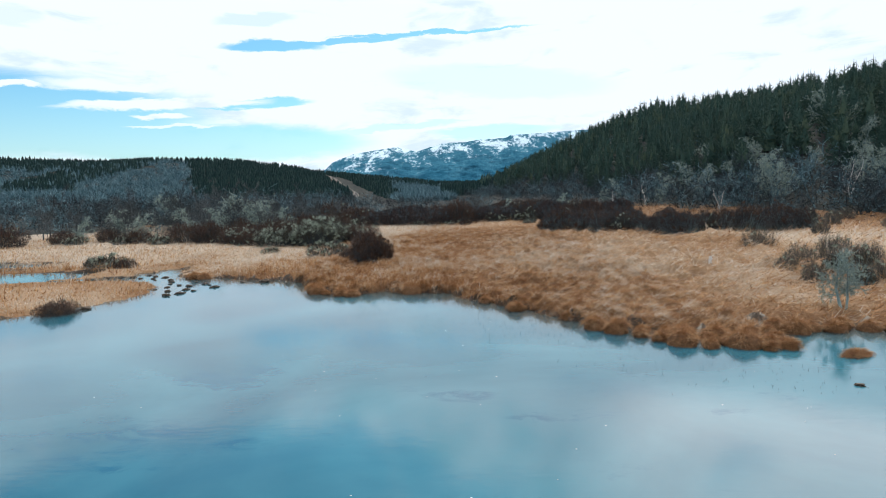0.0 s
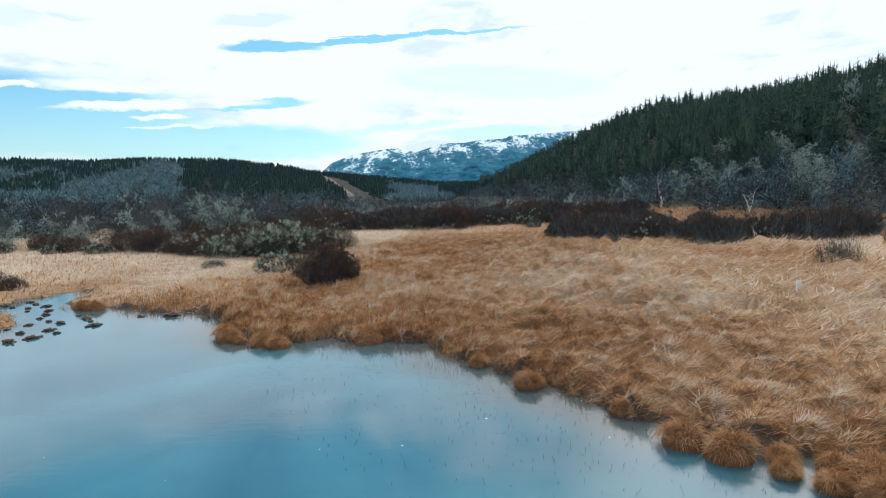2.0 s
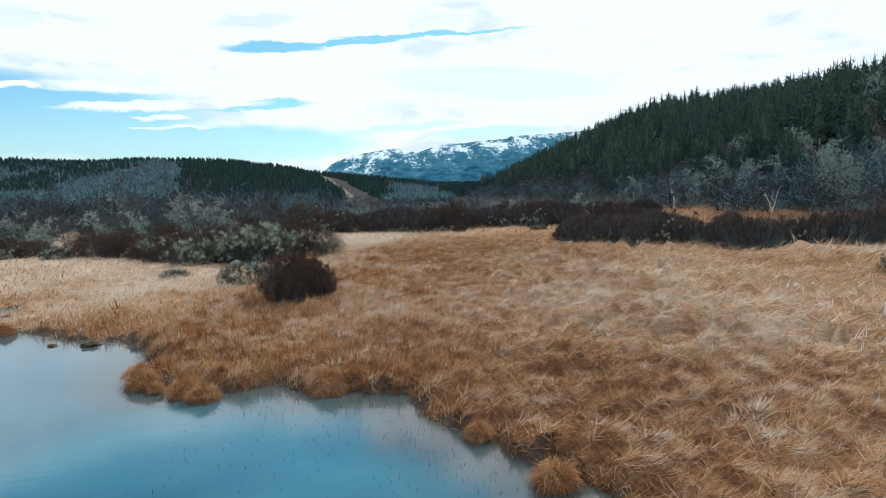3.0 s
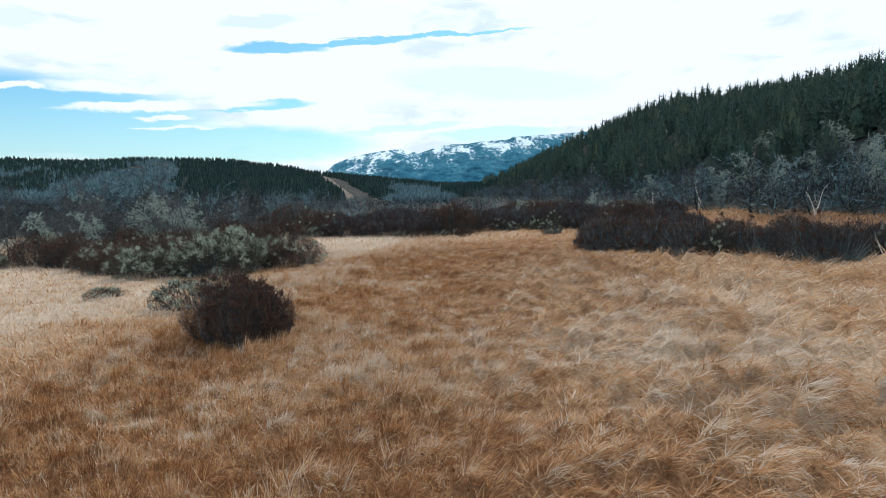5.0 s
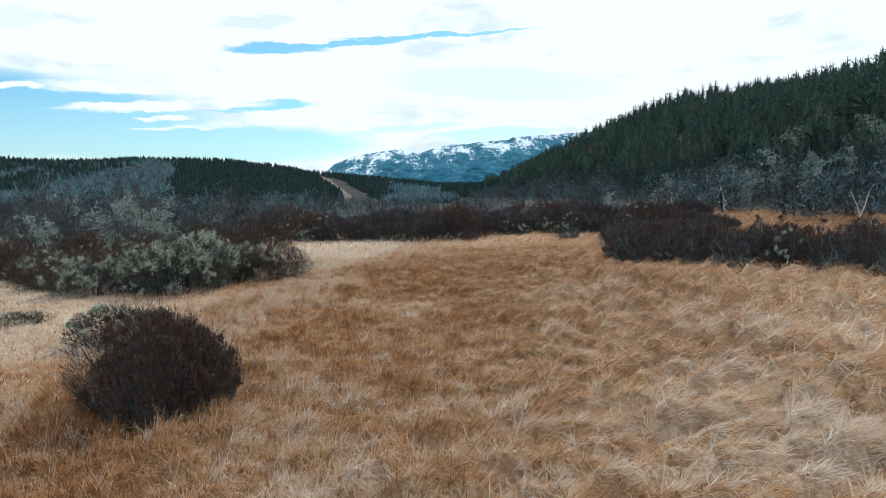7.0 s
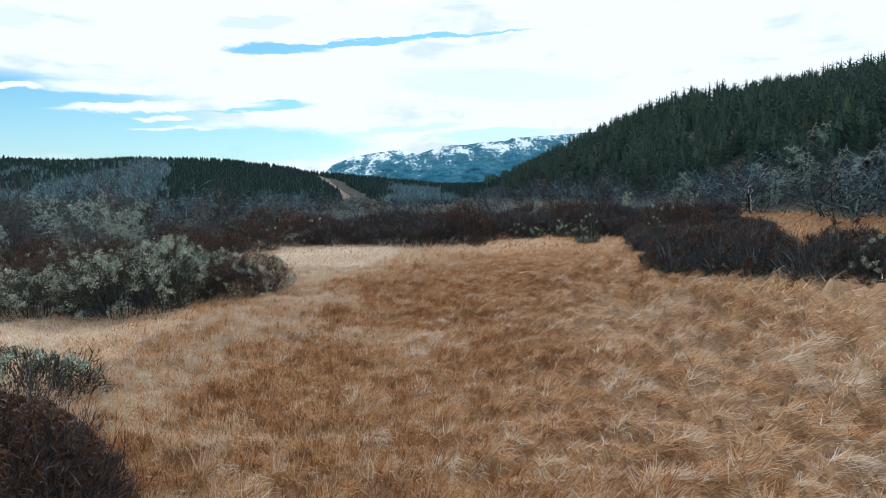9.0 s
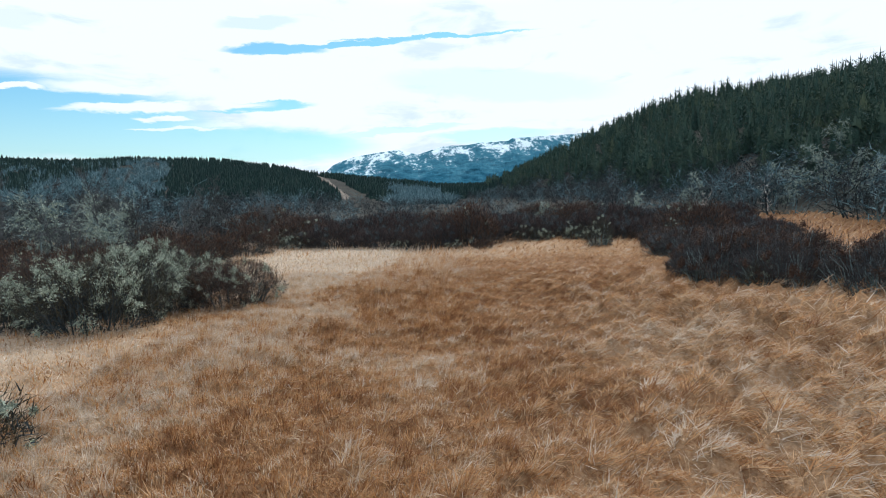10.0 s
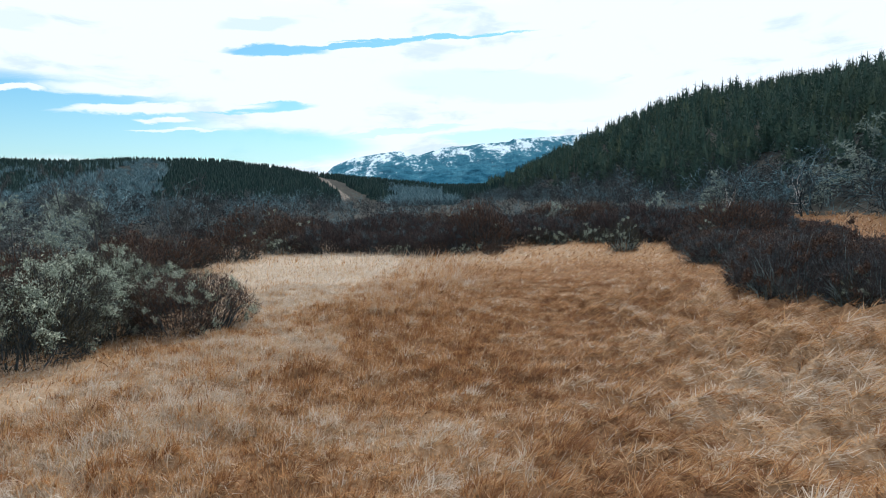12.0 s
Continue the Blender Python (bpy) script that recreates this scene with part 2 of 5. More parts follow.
def material(name, colours, size=1.0, rough=0.9, bump=0.0, bump_size=20.0, island=0.0, tint="", tint_share=0.75, gloss=0.25, detail=6.0, stretch=(1, 1, 1), per_object=0.0, through_light=0.0):
    """colours: (place 0..1, rgb) of a ramp, read from noise of that size, an island's or an object's own chance, or a named value."""
    m = bpy.data.materials.new(name)
    m.use_nodes = True
    tree = m.node_tree
    add, link = tree.nodes.new, tree.links.new
    surf = tree.nodes["Principled BSDF"]
    geo = add("ShaderNodeNewGeometry")
    place = add("ShaderNodeMapping")
    place.inputs["Scale"].default_value = stretch
    link(geo.outputs["Position"], place.inputs["Vector"])
    grain = add("ShaderNodeTexNoise")
    grain.inputs["Scale"].default_value, grain.inputs["Detail"].default_value = 1.0 / size, detail
    grain.inputs["Roughness"].default_value = 0.62
    link(place.outputs[0], grain.inputs["Vector"])
    value = grain.outputs["Fac"]

    def blend(a, b, k):
        n = add("ShaderNodeMix")
        n.inputs["Factor"].default_value = k
        link(a, n.inputs["A"])
        link(b, n.inputs["B"])
        return n.outputs["Result"]

    if tint:
        at = add("ShaderNodeAttribute")
        at.attribute_name = tint
        value = blend(value, at.outputs["Fac"], tint_share)
    if island:
        value = blend(value, geo.outputs["Random Per Island"], island)
    if per_object:
        info = add("ShaderNodeObjectInfo")
        value = blend(value, info.outputs["Random"], per_object)
    cr = add("ShaderNodeValToRGB")
    while len(cr.color_ramp.elements) < len(colours):
        cr.color_ramp.elements.new(0.5)
    for e, (p, c) in zip(cr.color_ramp.elements, colours):
        e.position, e.color = p, (*c, 1)
    link(value, cr.inputs[0])
    link(cr.outputs[0], surf.inputs["Base Color"])
    surf.inputs["Roughness"].default_value = rough
    surf.inputs["Specular IOR Level"].default_value = gloss
    if bump:
        fine = add("ShaderNodeTexNoise")
        fine.inputs["Scale"].default_value, fine.inputs["Detail"].default_value = bump_size, 5
        link(geo.outputs["Position"], fine.inputs["Vector"])
        b = add("ShaderNodeBump")
        b.inputs["Strength"].default_value, b.inputs["Distance"].default_value = 1.0, bump
        link(fine.outputs["Fac"], b.inputs["Height"])
        link(b.outputs[0], surf.inputs["Normal"])
    if through_light:
        thin, both = add("ShaderNodeBsdfTranslucent"), add("ShaderNodeMixShader")
        link(cr.outputs[0], thin.inputs["Color"])
        both.inputs[0].default_value = through_light
        link(surf.outputs[0], both.inputs[1])
        link(thin.outputs[0], both.inputs[2])
        link(both.outputs[0], tree.nodes["Material Output"].inputs["Surface"])
    return m


GRASS = material("dry_grass", [(0.0, (0.06, 0.030, 0.014)), (0.2, (0.228, 0.106, 0.044)), (0.4, (0.38, 0.205, 0.089)), (0.52, (0.485, 0.310, 0.158)), (0.64, (0.462, 0.360, 0.248)), (0.8, (0.47, 0.418, 0.352)), (1.0, (0.66, 0.62, 0.56))],
                 size=0.5, tint="tint", rough=0.75, gloss=0.25, through_light=0.3)
THATCH = material("grass_thatch", [(0.15, (0.045, 0.024, 0.013)), (0.36, (0.15, 0.082, 0.042)), (0.5, (0.25, 0.165, 0.098)), (0.62, (0.31, 0.25, 0.185)), (0.85, (0.43, 0.39, 0.33))],
                  size=0.09, tint="tint", tint_share=0.5, rough=0.95, bump=0.05, bump_size=16, gloss=0.1, detail=9.0)
WOOD_FLOOR = material("hillside_litter", [(0.3, (0.012, 0.017, 0.018)), (0.5, (0.026, 0.031, 0.030)), (0.7, (0.052, 0.054, 0.047))], size=6.0, rough=0.95, bump=0.2, bump_size=1.5, gloss=0.1)
MUD = material("wet_mud", [(0.3, (0.020, 0.015, 0.011)), (0.7, (0.070, 0.050, 0.033))], size=0.3, rough=0.55, bump=0.02, bump_size=12)
NEEDLES = material("pine_needles", [(0.15, (0.012, 0.035, 0.032)), (0.5, (0.030, 0.066, 0.055)), (0.85, (0.090, 0.115, 0.062))], size=5.0, island=0.2, rough=0.8, gloss=0.15)
# far copy of the pine needles, darkened, haze's teal put into the colour
PLANTATION = material("far_needles_haze_teal", [(0.15, (0.006, 0.019, 0.020)), (0.5, (0.013, 0.034, 0.034)), (0.85, (0.030, 0.058, 0.050))], size=9.0, island=0.35, rough=0.85, gloss=0.1)
PINE_BARK = material("pine_bark", [(0.3, (0.05, 0.04, 0.032)), (0.7, (0.11, 0.09, 0.07))], size=0.4, bump=0.02)
# bark grey, with a teal cast of haze put into it
GREY_BARK = material("grey_bark", [(0.25, (0.022, 0.028, 0.032)), (0.5, (0.046, 0.056, 0.061)), (0.8, (0.11, 0.132, 0.140))], size=0.5, per_object=0.3, bump=0.01, bump_size=30)
LICHEN_BARK = material("lichen_bark", [(0.2, (0.075, 0.125, 0.135)), (0.5, (0.18, 0.265, 0.275)), (0.8, (0.36, 0.46, 0.455))], size=0.4, per_object=0.2, bump=0.01, bump_size=30)
TWIG_DARK = material("dark_red_twigs", [(0.1, (0.022, 0.016, 0.014)), (0.5, (0.056, 0.034, 0.027)), (0.9, (0.17, 0.094, 0.060))], size=0.6, island=0.55, rough=0.85)
# twig grey; the teal of haze is mixed into the colour
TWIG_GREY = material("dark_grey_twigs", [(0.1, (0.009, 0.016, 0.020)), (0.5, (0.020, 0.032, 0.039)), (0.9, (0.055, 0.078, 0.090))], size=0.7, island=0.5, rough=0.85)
TWIG_WINE = material("wine_brown_twigs", [(0.1, (0.018, 0.015, 0.015)), (0.5, (0.046, 0.033, 0.032)), (0.9, (0.105, 0.076, 0.068))], size=0.7, island=0.5, rough=0.85)
TWIG_BLACK = material("blackish_twigs", [(0.1, (0.015, 0.014, 0.015)), (0.5, (0.038, 0.032, 0.032)), (0.9, (0.092, 0.074, 0.070))], size=1.6, island=0.45, rough=0.85)
TWIG_RUST = material("rusty_twig_tips", [(0.1, (0.026, 0.018, 0.015)), (0.5, (0.064, 0.039, 0.029)), (0.9, (0.14, 0.084, 0.056))], size=0.5, island=0.5, rough=0.85)
TWIG_OLIVE = material("olive_grey_twigs", [(0.1, (0.026, 0.030, 0.026)), (0.5, (0.075, 0.084, 0.070)), (0.9, (0.17, 0.18, 0.145))], size=0.5, island=0.6, rough=0.85)
TWIG_SLATE = material("slate_grey_twigs", [(0.1, (0.018, 0.029, 0.036)), (0.5, (0.044, 0.063, 0.074)), (0.9, (0.12, 0.152, 0.168))], size=0.6, island=0.55, rough=0.85)
# dark twigs of the far thickets, hazy teal put into their grey
TWIG_TEAL_GREY = material("teal_cast_grey_twigs", [(0.1, (0.009, 0.014, 0.018)), (0.5, (0.021, 0.031, 0.038)), (0.9, (0.056, 0.080, 0.094))], size=5.0, island=0.45, rough=0.85)
TWIG_PALE = material("greyish_twigs", [(0.1, (0.05, 0.045, 0.045)), (0.5, (0.11, 0.085, 0.08)), (0.9, (0.2, 0.17, 0.16))], size=0.5, island=0.6, rough=0.85)
LEAF_SAGE = material("sage_leaves", [(0.1, (0.10, 0.140, 0.125)), (0.5, (0.265, 0.335, 0.28)), (0.9, (0.47, 0.53, 0.43))], size=0.5, island=0.6, rough=0.8)
LEAF_GREEN = material("dull_green_leaves", [(0.1, (0.018, 0.018, 0.014)), (0.5, (0.042, 0.040, 0.029)), (0.9, (0.085, 0.080, 0.052))], size=0.5, island=0.6, rough=0.8)
# grey scrub, its blue the haze of distance put into the colour
SCRUB = material("haze_blue_grey_scrub", [(0.2, (0.024, 0.062, 0.080)), (0.5, (0.066, 0.140, 0.172)), (0.8, (0.20, 0.32, 0.355))], size=8.0, island=0.5, rough=0.9)
SCAR = material("bare_gravel", [(0.3, (0.045, 0.045, 0.045)), (0.5, (0.11, 0.10, 0.088)), (0.7, (0.15, 0.138, 0.12))], size=9.0, stretch=(1.6, 0.35, 1), bump=0.4, bump_size=0.6)
WHITE_WOOD = material("weathered_white_wood", [(0.3, (0.50, 0.49, 0.47)), (0.7, (0.78, 0.77, 0.74))], size=0.05, rough=0.7, bump=0.002, bump_size=90, stretch=(1, 1, 0.15))


# Weed beds under the surface: middle, half-widths, thickness.
WEED_BEDS = ((-6.6, 11.6, 3.2, 1.4, 0.22), (-5.6, 15.6, 1.7, 1.2, 0.30), (0.15, 13.7, 0.9, 0.5, 0.25), (2.6, 12.3, 1.3, 0.4, 0.25), (5.9, 12.2, 0.7, 0.3, 0.26), (3.4, 13.6, 0.5, 0.3, 0.24))


def water_material():
    m = bpy.data.materials.new("pond_water")
    m.use_nodes = True
    tree = m.node_tree
    add, link = tree.nodes.new, tree.links.new
    surf = tree.nodes["Principled BSDF"]
    geo = add("ShaderNodeNewGeometry")
    deep = add("ShaderNodeTexNoise")
    deep.inputs["Scale"].default_value, deep.inputs["Detail"].default_value = 0.16, 6
    deep.inputs["Distortion"].default_value = 0.6
    link(geo.outputs["Position"], deep.inputs["Vector"])
    cr = add("ShaderNodeValToRGB")
    for e, (p, c) in zip(cr.color_ramp.elements, ((0.32, (0.006, 0.072, 0.112)), (0.66, (0.036, 0.158, 0.208)))):
        e.position, e.color = p, (*c, 1)
    split = add("ShaderNodeSeparateXYZ")
    link(geo.outputs["Position"], split.inputs[0])
    bank = add("ShaderNodeMapRange")
    link(split.outputs[1], bank.inputs[0])
    for k, v in zip((1, 2, 3, 4), (10, 22, 0.05, -0.06)):
        bank.inputs[k].default_value = v
    depth = add("ShaderNodeMath")
    link(deep.outputs["Fac"], depth.inputs[0])
    link(bank.outputs[0], depth.inputs[1])
    link(depth.outputs[0], cr.inputs[0])
    # weed beds that show as ragged teal patches: broad noise, broken up by fine noise
    def noise_at(scale, detail, rough, warp, stretch):
        n, at = add("ShaderNodeTexNoise"), add("ShaderNodeMapping")
        n.inputs["Scale"].default_value, n.inputs["Detail"].default_value = scale, detail
        n.inputs["Roughness"].default_value, n.inputs["Distortion"].default_value = rough, warp
        at.inputs["Scale"].default_value = stretch
        link(geo.outputs["Position"], at.inputs["Vector"])
        link(at.outputs[0], n.inputs["Vector"])
        return n.outputs["Fac"]

    def step(v, lo, hi, top):
        n = add("ShaderNodeMapRange")
        n.interpolation_type = "SMOOTHSTEP"
        link(v, n.inputs[0])
        for k, q in zip((1, 2, 3, 4), (lo, hi, 0.0, top)):
            n.inputs[k].default_value = q
        return n.outputs[0]

    def calc(op, a, c):
        n = add("ShaderNodeMath")
        n.operation = op
        for slot, v in zip(n.inputs, (a, c)):
            if isinstance(v, (int, float)):
                slot.default_value = v
            else:
                link(v, slot)
        return n.outputs[0]

    bed = None
    for px, py, rx, ry, top in WEED_BEDS:
        bx, by = calc("DIVIDE", calc("SUBTRACT", split.outputs[0], px), rx), calc("DIVIDE", calc("SUBTRACT", split.outputs[1], py), ry)
        one = step(calc("ADD", calc("MULTIPLY", bx, bx), calc("MULTIPLY", by, by)), 1.6, 0.1, top)
        bed = one if bed is None else calc("MAXIMUM", bed, one)
    beds = step(calc("ADD", noise_at(0.8, 5, 0.62, 0.5, (0.7, 1.4, 1)), bed), 0.60, 0.80, 1.0)
    shreds = step(noise_at(1.2, 9, 0.70, 1.0, (0.8, 1.4, 1)), 0.42, 0.58, 0.95)
    haze = step(noise_at(0.30, 8, 0.62, 0.6, (0.8, 1.3, 1)), 0.45, 0.75, 0.35)
    catspaw = calc("MAXIMUM", calc("MULTIPLY", beds, shreds), calc("MULTIPLY", haze, 1.0))
    murk = add("ShaderNodeMix")
    murk.data_type = "RGBA"
    link(catspaw, murk.inputs["Factor"])
    link(cr.outputs[0], murk.inputs["A"])
    murk.inputs["B"].default_value = (0.001, 0.078, 0.135, 1)
    # shallows by the banks: silt, with the bank's brown reflection put into the colour
    shoal, silt_reflection = add("ShaderNodeAttribute"), add("ShaderNodeMix")
    shoal.attribute_name, silt_reflection.data_type = "tint", "RGBA"
    link(shoal.outputs["Fac"], silt_reflection.inputs["Factor"])
    link(murk.outputs["Result"], silt_reflection.inputs["A"])
    silt_reflection.inputs["B"].default_value = (0.055, 0.062, 0.056, 1)
    link(silt_reflection.outputs["Result"], surf.inputs["Base Color"])
    surf.inputs["Roughness"].default_value = 0.08
    surf.inputs["IOR"].default_value = 1.45
    ripple = add("ShaderNodeTexNoise")
    ripple.inputs["Scale"].default_value, ripple.inputs["Detail"].default_value = 5.0, 3
    stretch = add("ShaderNodeMapping")
    stretch.inputs["Scale"].default_value = (0.6, 1.6, 1)
    link(geo.outputs["Position"], stretch.inputs["Vector"])
    link(stretch.outputs[0], ripple.inputs["Vector"])
    b = add("ShaderNodeBump")
    b.inputs["Strength"].default_value, b.inputs["Distance"].default_value = 0.12, 0.012
    link(ripple.outputs["Fac"], b.inputs["Height"])
    link(b.outputs[0], surf.inputs["Normal"])
    return m


WATER_MAT = water_material()


def mountain_material():
    m = bpy.data.materials.new("hazy_snowy_mountainside")
    m.use_nodes = True
    tree = m.node_tree
    add, link = tree.nodes.new, tree.links.new
    surf = tree.nodes["Principled BSDF"]
    geo = add("ShaderNodeNewGeometry")
    split = add("ShaderNodeSeparateXYZ")
    link(geo.outputs["Position"], split.inputs[0])
    flat = add("ShaderNodeMapping")
    flat.inputs["Scale"].default_value = (1, 0.3, 1.2)
    flat.inputs["Rotation"].default_value = (0, radians(28), 0)
    link(geo.outputs["Position"], flat.inputs["Vector"])
    coarse, fine, n = add("ShaderNodeTexNoise"), add("ShaderNodeTexNoise"), add("ShaderNodeMix")
    coarse.inputs["Scale"].default_value, coarse.inputs["Detail"].default_value, coarse.inputs["Roughness"].default_value = 0.011, 4, 0.6
    fine.inputs["Scale"].default_value, fine.inputs["Detail"].default_value, fine.inputs["Roughness"].default_value = 0.055, 8, 0.72
    link(flat.outputs[0], coarse.inputs["Vector"])
    link(flat.outputs[0], fine.inputs["Vector"])
    n.inputs["Factor"].default_value = 0.48
    link(coarse.outputs["Fac"], n.inputs["A"])
    link(fine.outputs["Fac"], n.inputs["B"])
    high = add("ShaderNodeMapRange")
    link(split.outputs[2], high.inputs[0])
    for k, v in zip((1, 2, 3, 4), (40, 260, -0.10, 0.10)):
        high.inputs[k].default_value = v
    west = add("ShaderNodeMapRange")
    link(split.outputs[0], west.inputs[0])
    for k, v in zip((1, 2, 3, 4), (-350, 500, 0.02, -0.05)):
        west.inputs[k].default_value = v
    total = add("ShaderNodeMath")
    link(n.outputs["Result"], total.inputs[0])
    link(high.outputs[0], total.inputs[1])
    total2 = add("ShaderNodeMath")
    link(total.outputs[0], total2.inputs[0])
    link(west.outputs[0], total2.inputs[1])
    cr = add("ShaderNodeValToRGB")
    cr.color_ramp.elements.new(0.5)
    # blue of distance haze is put into the forest, rock and snow colours
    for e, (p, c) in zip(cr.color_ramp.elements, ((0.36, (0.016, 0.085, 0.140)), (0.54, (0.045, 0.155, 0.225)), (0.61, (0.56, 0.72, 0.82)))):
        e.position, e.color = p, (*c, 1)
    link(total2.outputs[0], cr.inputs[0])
    link(cr.outputs[0], surf.inputs["Base Color"])
    surf.inputs["Roughness"].default_value = 1.0
    surf.inputs["Specular IOR Level"].default_value = 0.0
    return m


MOUNTAIN = mountain_material()

# ---------- building helpers ----------


def mesh(name, points, faces, mat, tint=None, smooth_faces=False):
    """A mesh from an array of points and arrays of faces (each n x 3 or n x 4)."""
    me = bpy.data.meshes.new(name)
    points = np.asarray(points, np.float32)
    faces = [np.asarray(f, np.int32) for f in faces if len(f)]
    loops = np.concatenate([f.ravel() for f in faces])
    sizes = np.concatenate([np.full(len(f), f.shape[1], np.int32) for f in faces])
    me.vertices.add(len(points))
    me.vertices.foreach_set("co", points.ravel())
    me.loops.add(len(loops))
    me.loops.foreach_set("vertex_index", loops)
    me.polygons.add(len(sizes))
    me.polygons.foreach_set("loop_start", np.concatenate([[0], np.cumsum(sizes)[:-1]]).astype(np.int32))
    me.polygons.foreach_set("use_smooth", np.full(len(sizes), smooth_faces))
    if tint is not None:
        at = me.attributes.new("tint", "FLOAT", "POINT")
        at.data.foreach_set("value", np.asarray(tint, np.float32))
    me.materials.append(mat)
    me.update(calc_edges=True)
    return me


def part(name, data, parent, label=""):
    ob = new(name, data)
    ob.parent = parent
    return tagged(ob, label) if label else ob


def thing(name, label, category, group="", kind=""):
    return tagged(new(name), label, category, group, kind)


class Pile:
    """Points and faces gathered for one mesh."""

    def __init__(self):
        self.points, self.tris, self.quads, self.count = [], [], [], 0

    def add(self, points, tris=None, quads=None):
        points = np.asarray(points, float).reshape(-1, 3)
        if tris is not None and len(tris):
            self.tris.append(np.asarray(tris).reshape(-1, 3) + self.count)
        if quads is not None and len(quads):
            self.quads.append(np.asarray(quads).reshape(-1, 4) + self.count)
        self.points.append(points)
        self.count += len(points)
        return self

    def arrays(self):
        t = np.concatenate(self.tris) if self.tris else np.zeros((0, 3), int)
        q = np.concatenate(self.quads) if self.quads else np.zeros((0, 4), int)
        return np.concatenate(self.points), t, q

    def mesh(self, name, mat, smooth_faces=False):
        p, t, q = self.arrays()
        return mesh(name, p, [t, q], mat, smooth_faces=smooth_faces)


def unit(v):
    return v / np.maximum(np.linalg.norm(v, axis=-1, keepdims=True), 1e-9)


def sideways(d, rng):
    """A direction square to each d."""
    return unit(np.cross(d, rng.normal(size=d.shape)))


def tubes(pile, a, b, ra, rb, sides=3):
    """Tapered tubes from a to b."""
    a, b = np.asarray(a, float), np.asarray(b, float)
    d = unit(b - a)
    u = unit(np.cross(d, np.where(np.abs(d[:, 2:]) > 0.9, [[1.0, 0, 0]], [[0, 0, 1.0]])))
    v = np.cross(d, u)
    rows = []
    for end, r in ((a, np.asarray(ra)), (b, np.asarray(rb))):
        for k in range(sides):
            w = 2 * math.pi * k / sides
            rows.append(end + r[:, None] * (math.cos(w) * u + math.sin(w) * v))
    pts = np.stack(rows, 1)
    base = np.arange(len(a))[:, None] * 2 * sides
    quads = [base + np.array([[k, (k + 1) % sides, sides + (k + 1) % sides, sides + k]]) for k in range(sides)]
    pile.add(pts, quads=np.concatenate(quads))


def slips(pile, p, d, length, width, rng, kite=True):
    """Narrow pointed leaves or twigs from p along d: a kite each, or a plain sliver."""
    s = sideways(d, rng)
    length, width = np.broadcast_to(length, len(p))[:, None], np.broadcast_to(width, len(p))[:, None]
    tip = p + d * length
    if kite:
        mid = p + d * length * 0.45
        pts = np.stack([p, mid + s * width / 2, tip, mid - s * width / 2], 1)
        pile.add(pts, quads=np.arange(len(p))[:, None] * 4 + np.array([[0, 1, 2, 3]]))
    else:
        pts = np.stack([p - s * width / 2, p + s * width / 2, tip], 1)
        pile.add(pts, tris=np.arange(len(p))[:, None] * 3 + np.array([[0, 1, 2]]))


# ---------- plants ----------


def grow(rng, p, d, length, radius, level, out, ends, bend, lift, kids):
    n = 4 if level >= 2 else 3
    for k in range(n):
        d = unit(d + rng.normal(0, bend, 3) + np.array([0, 0, lift]))
        q = p + d * length / n
        r1 = radius * (1 - 0.75 * (k + 1) / n)
        out.append((p, q, radius * (1 - 0.75 * k / n), r1))
        if level > 0 and (k > 0 or level < 3):
            for _ in range(rng.integers(kids[0], kids[1] + 1)):
                side = unit(np.cross(d, rng.normal(size=3)))
                turn = rng.uniform(0.5, 1.25)
                grow(rng, p + (q - p) * rng.uniform(0.3, 1), unit(d * math.cos(turn) + side * math.sin(turn)), length * rng.uniform(0.42, 0.7), r1 * 0.7,
                     level - 1, out, ends, bend * 1.2, lift, kids)
        p = q
    ends.append((p, d))


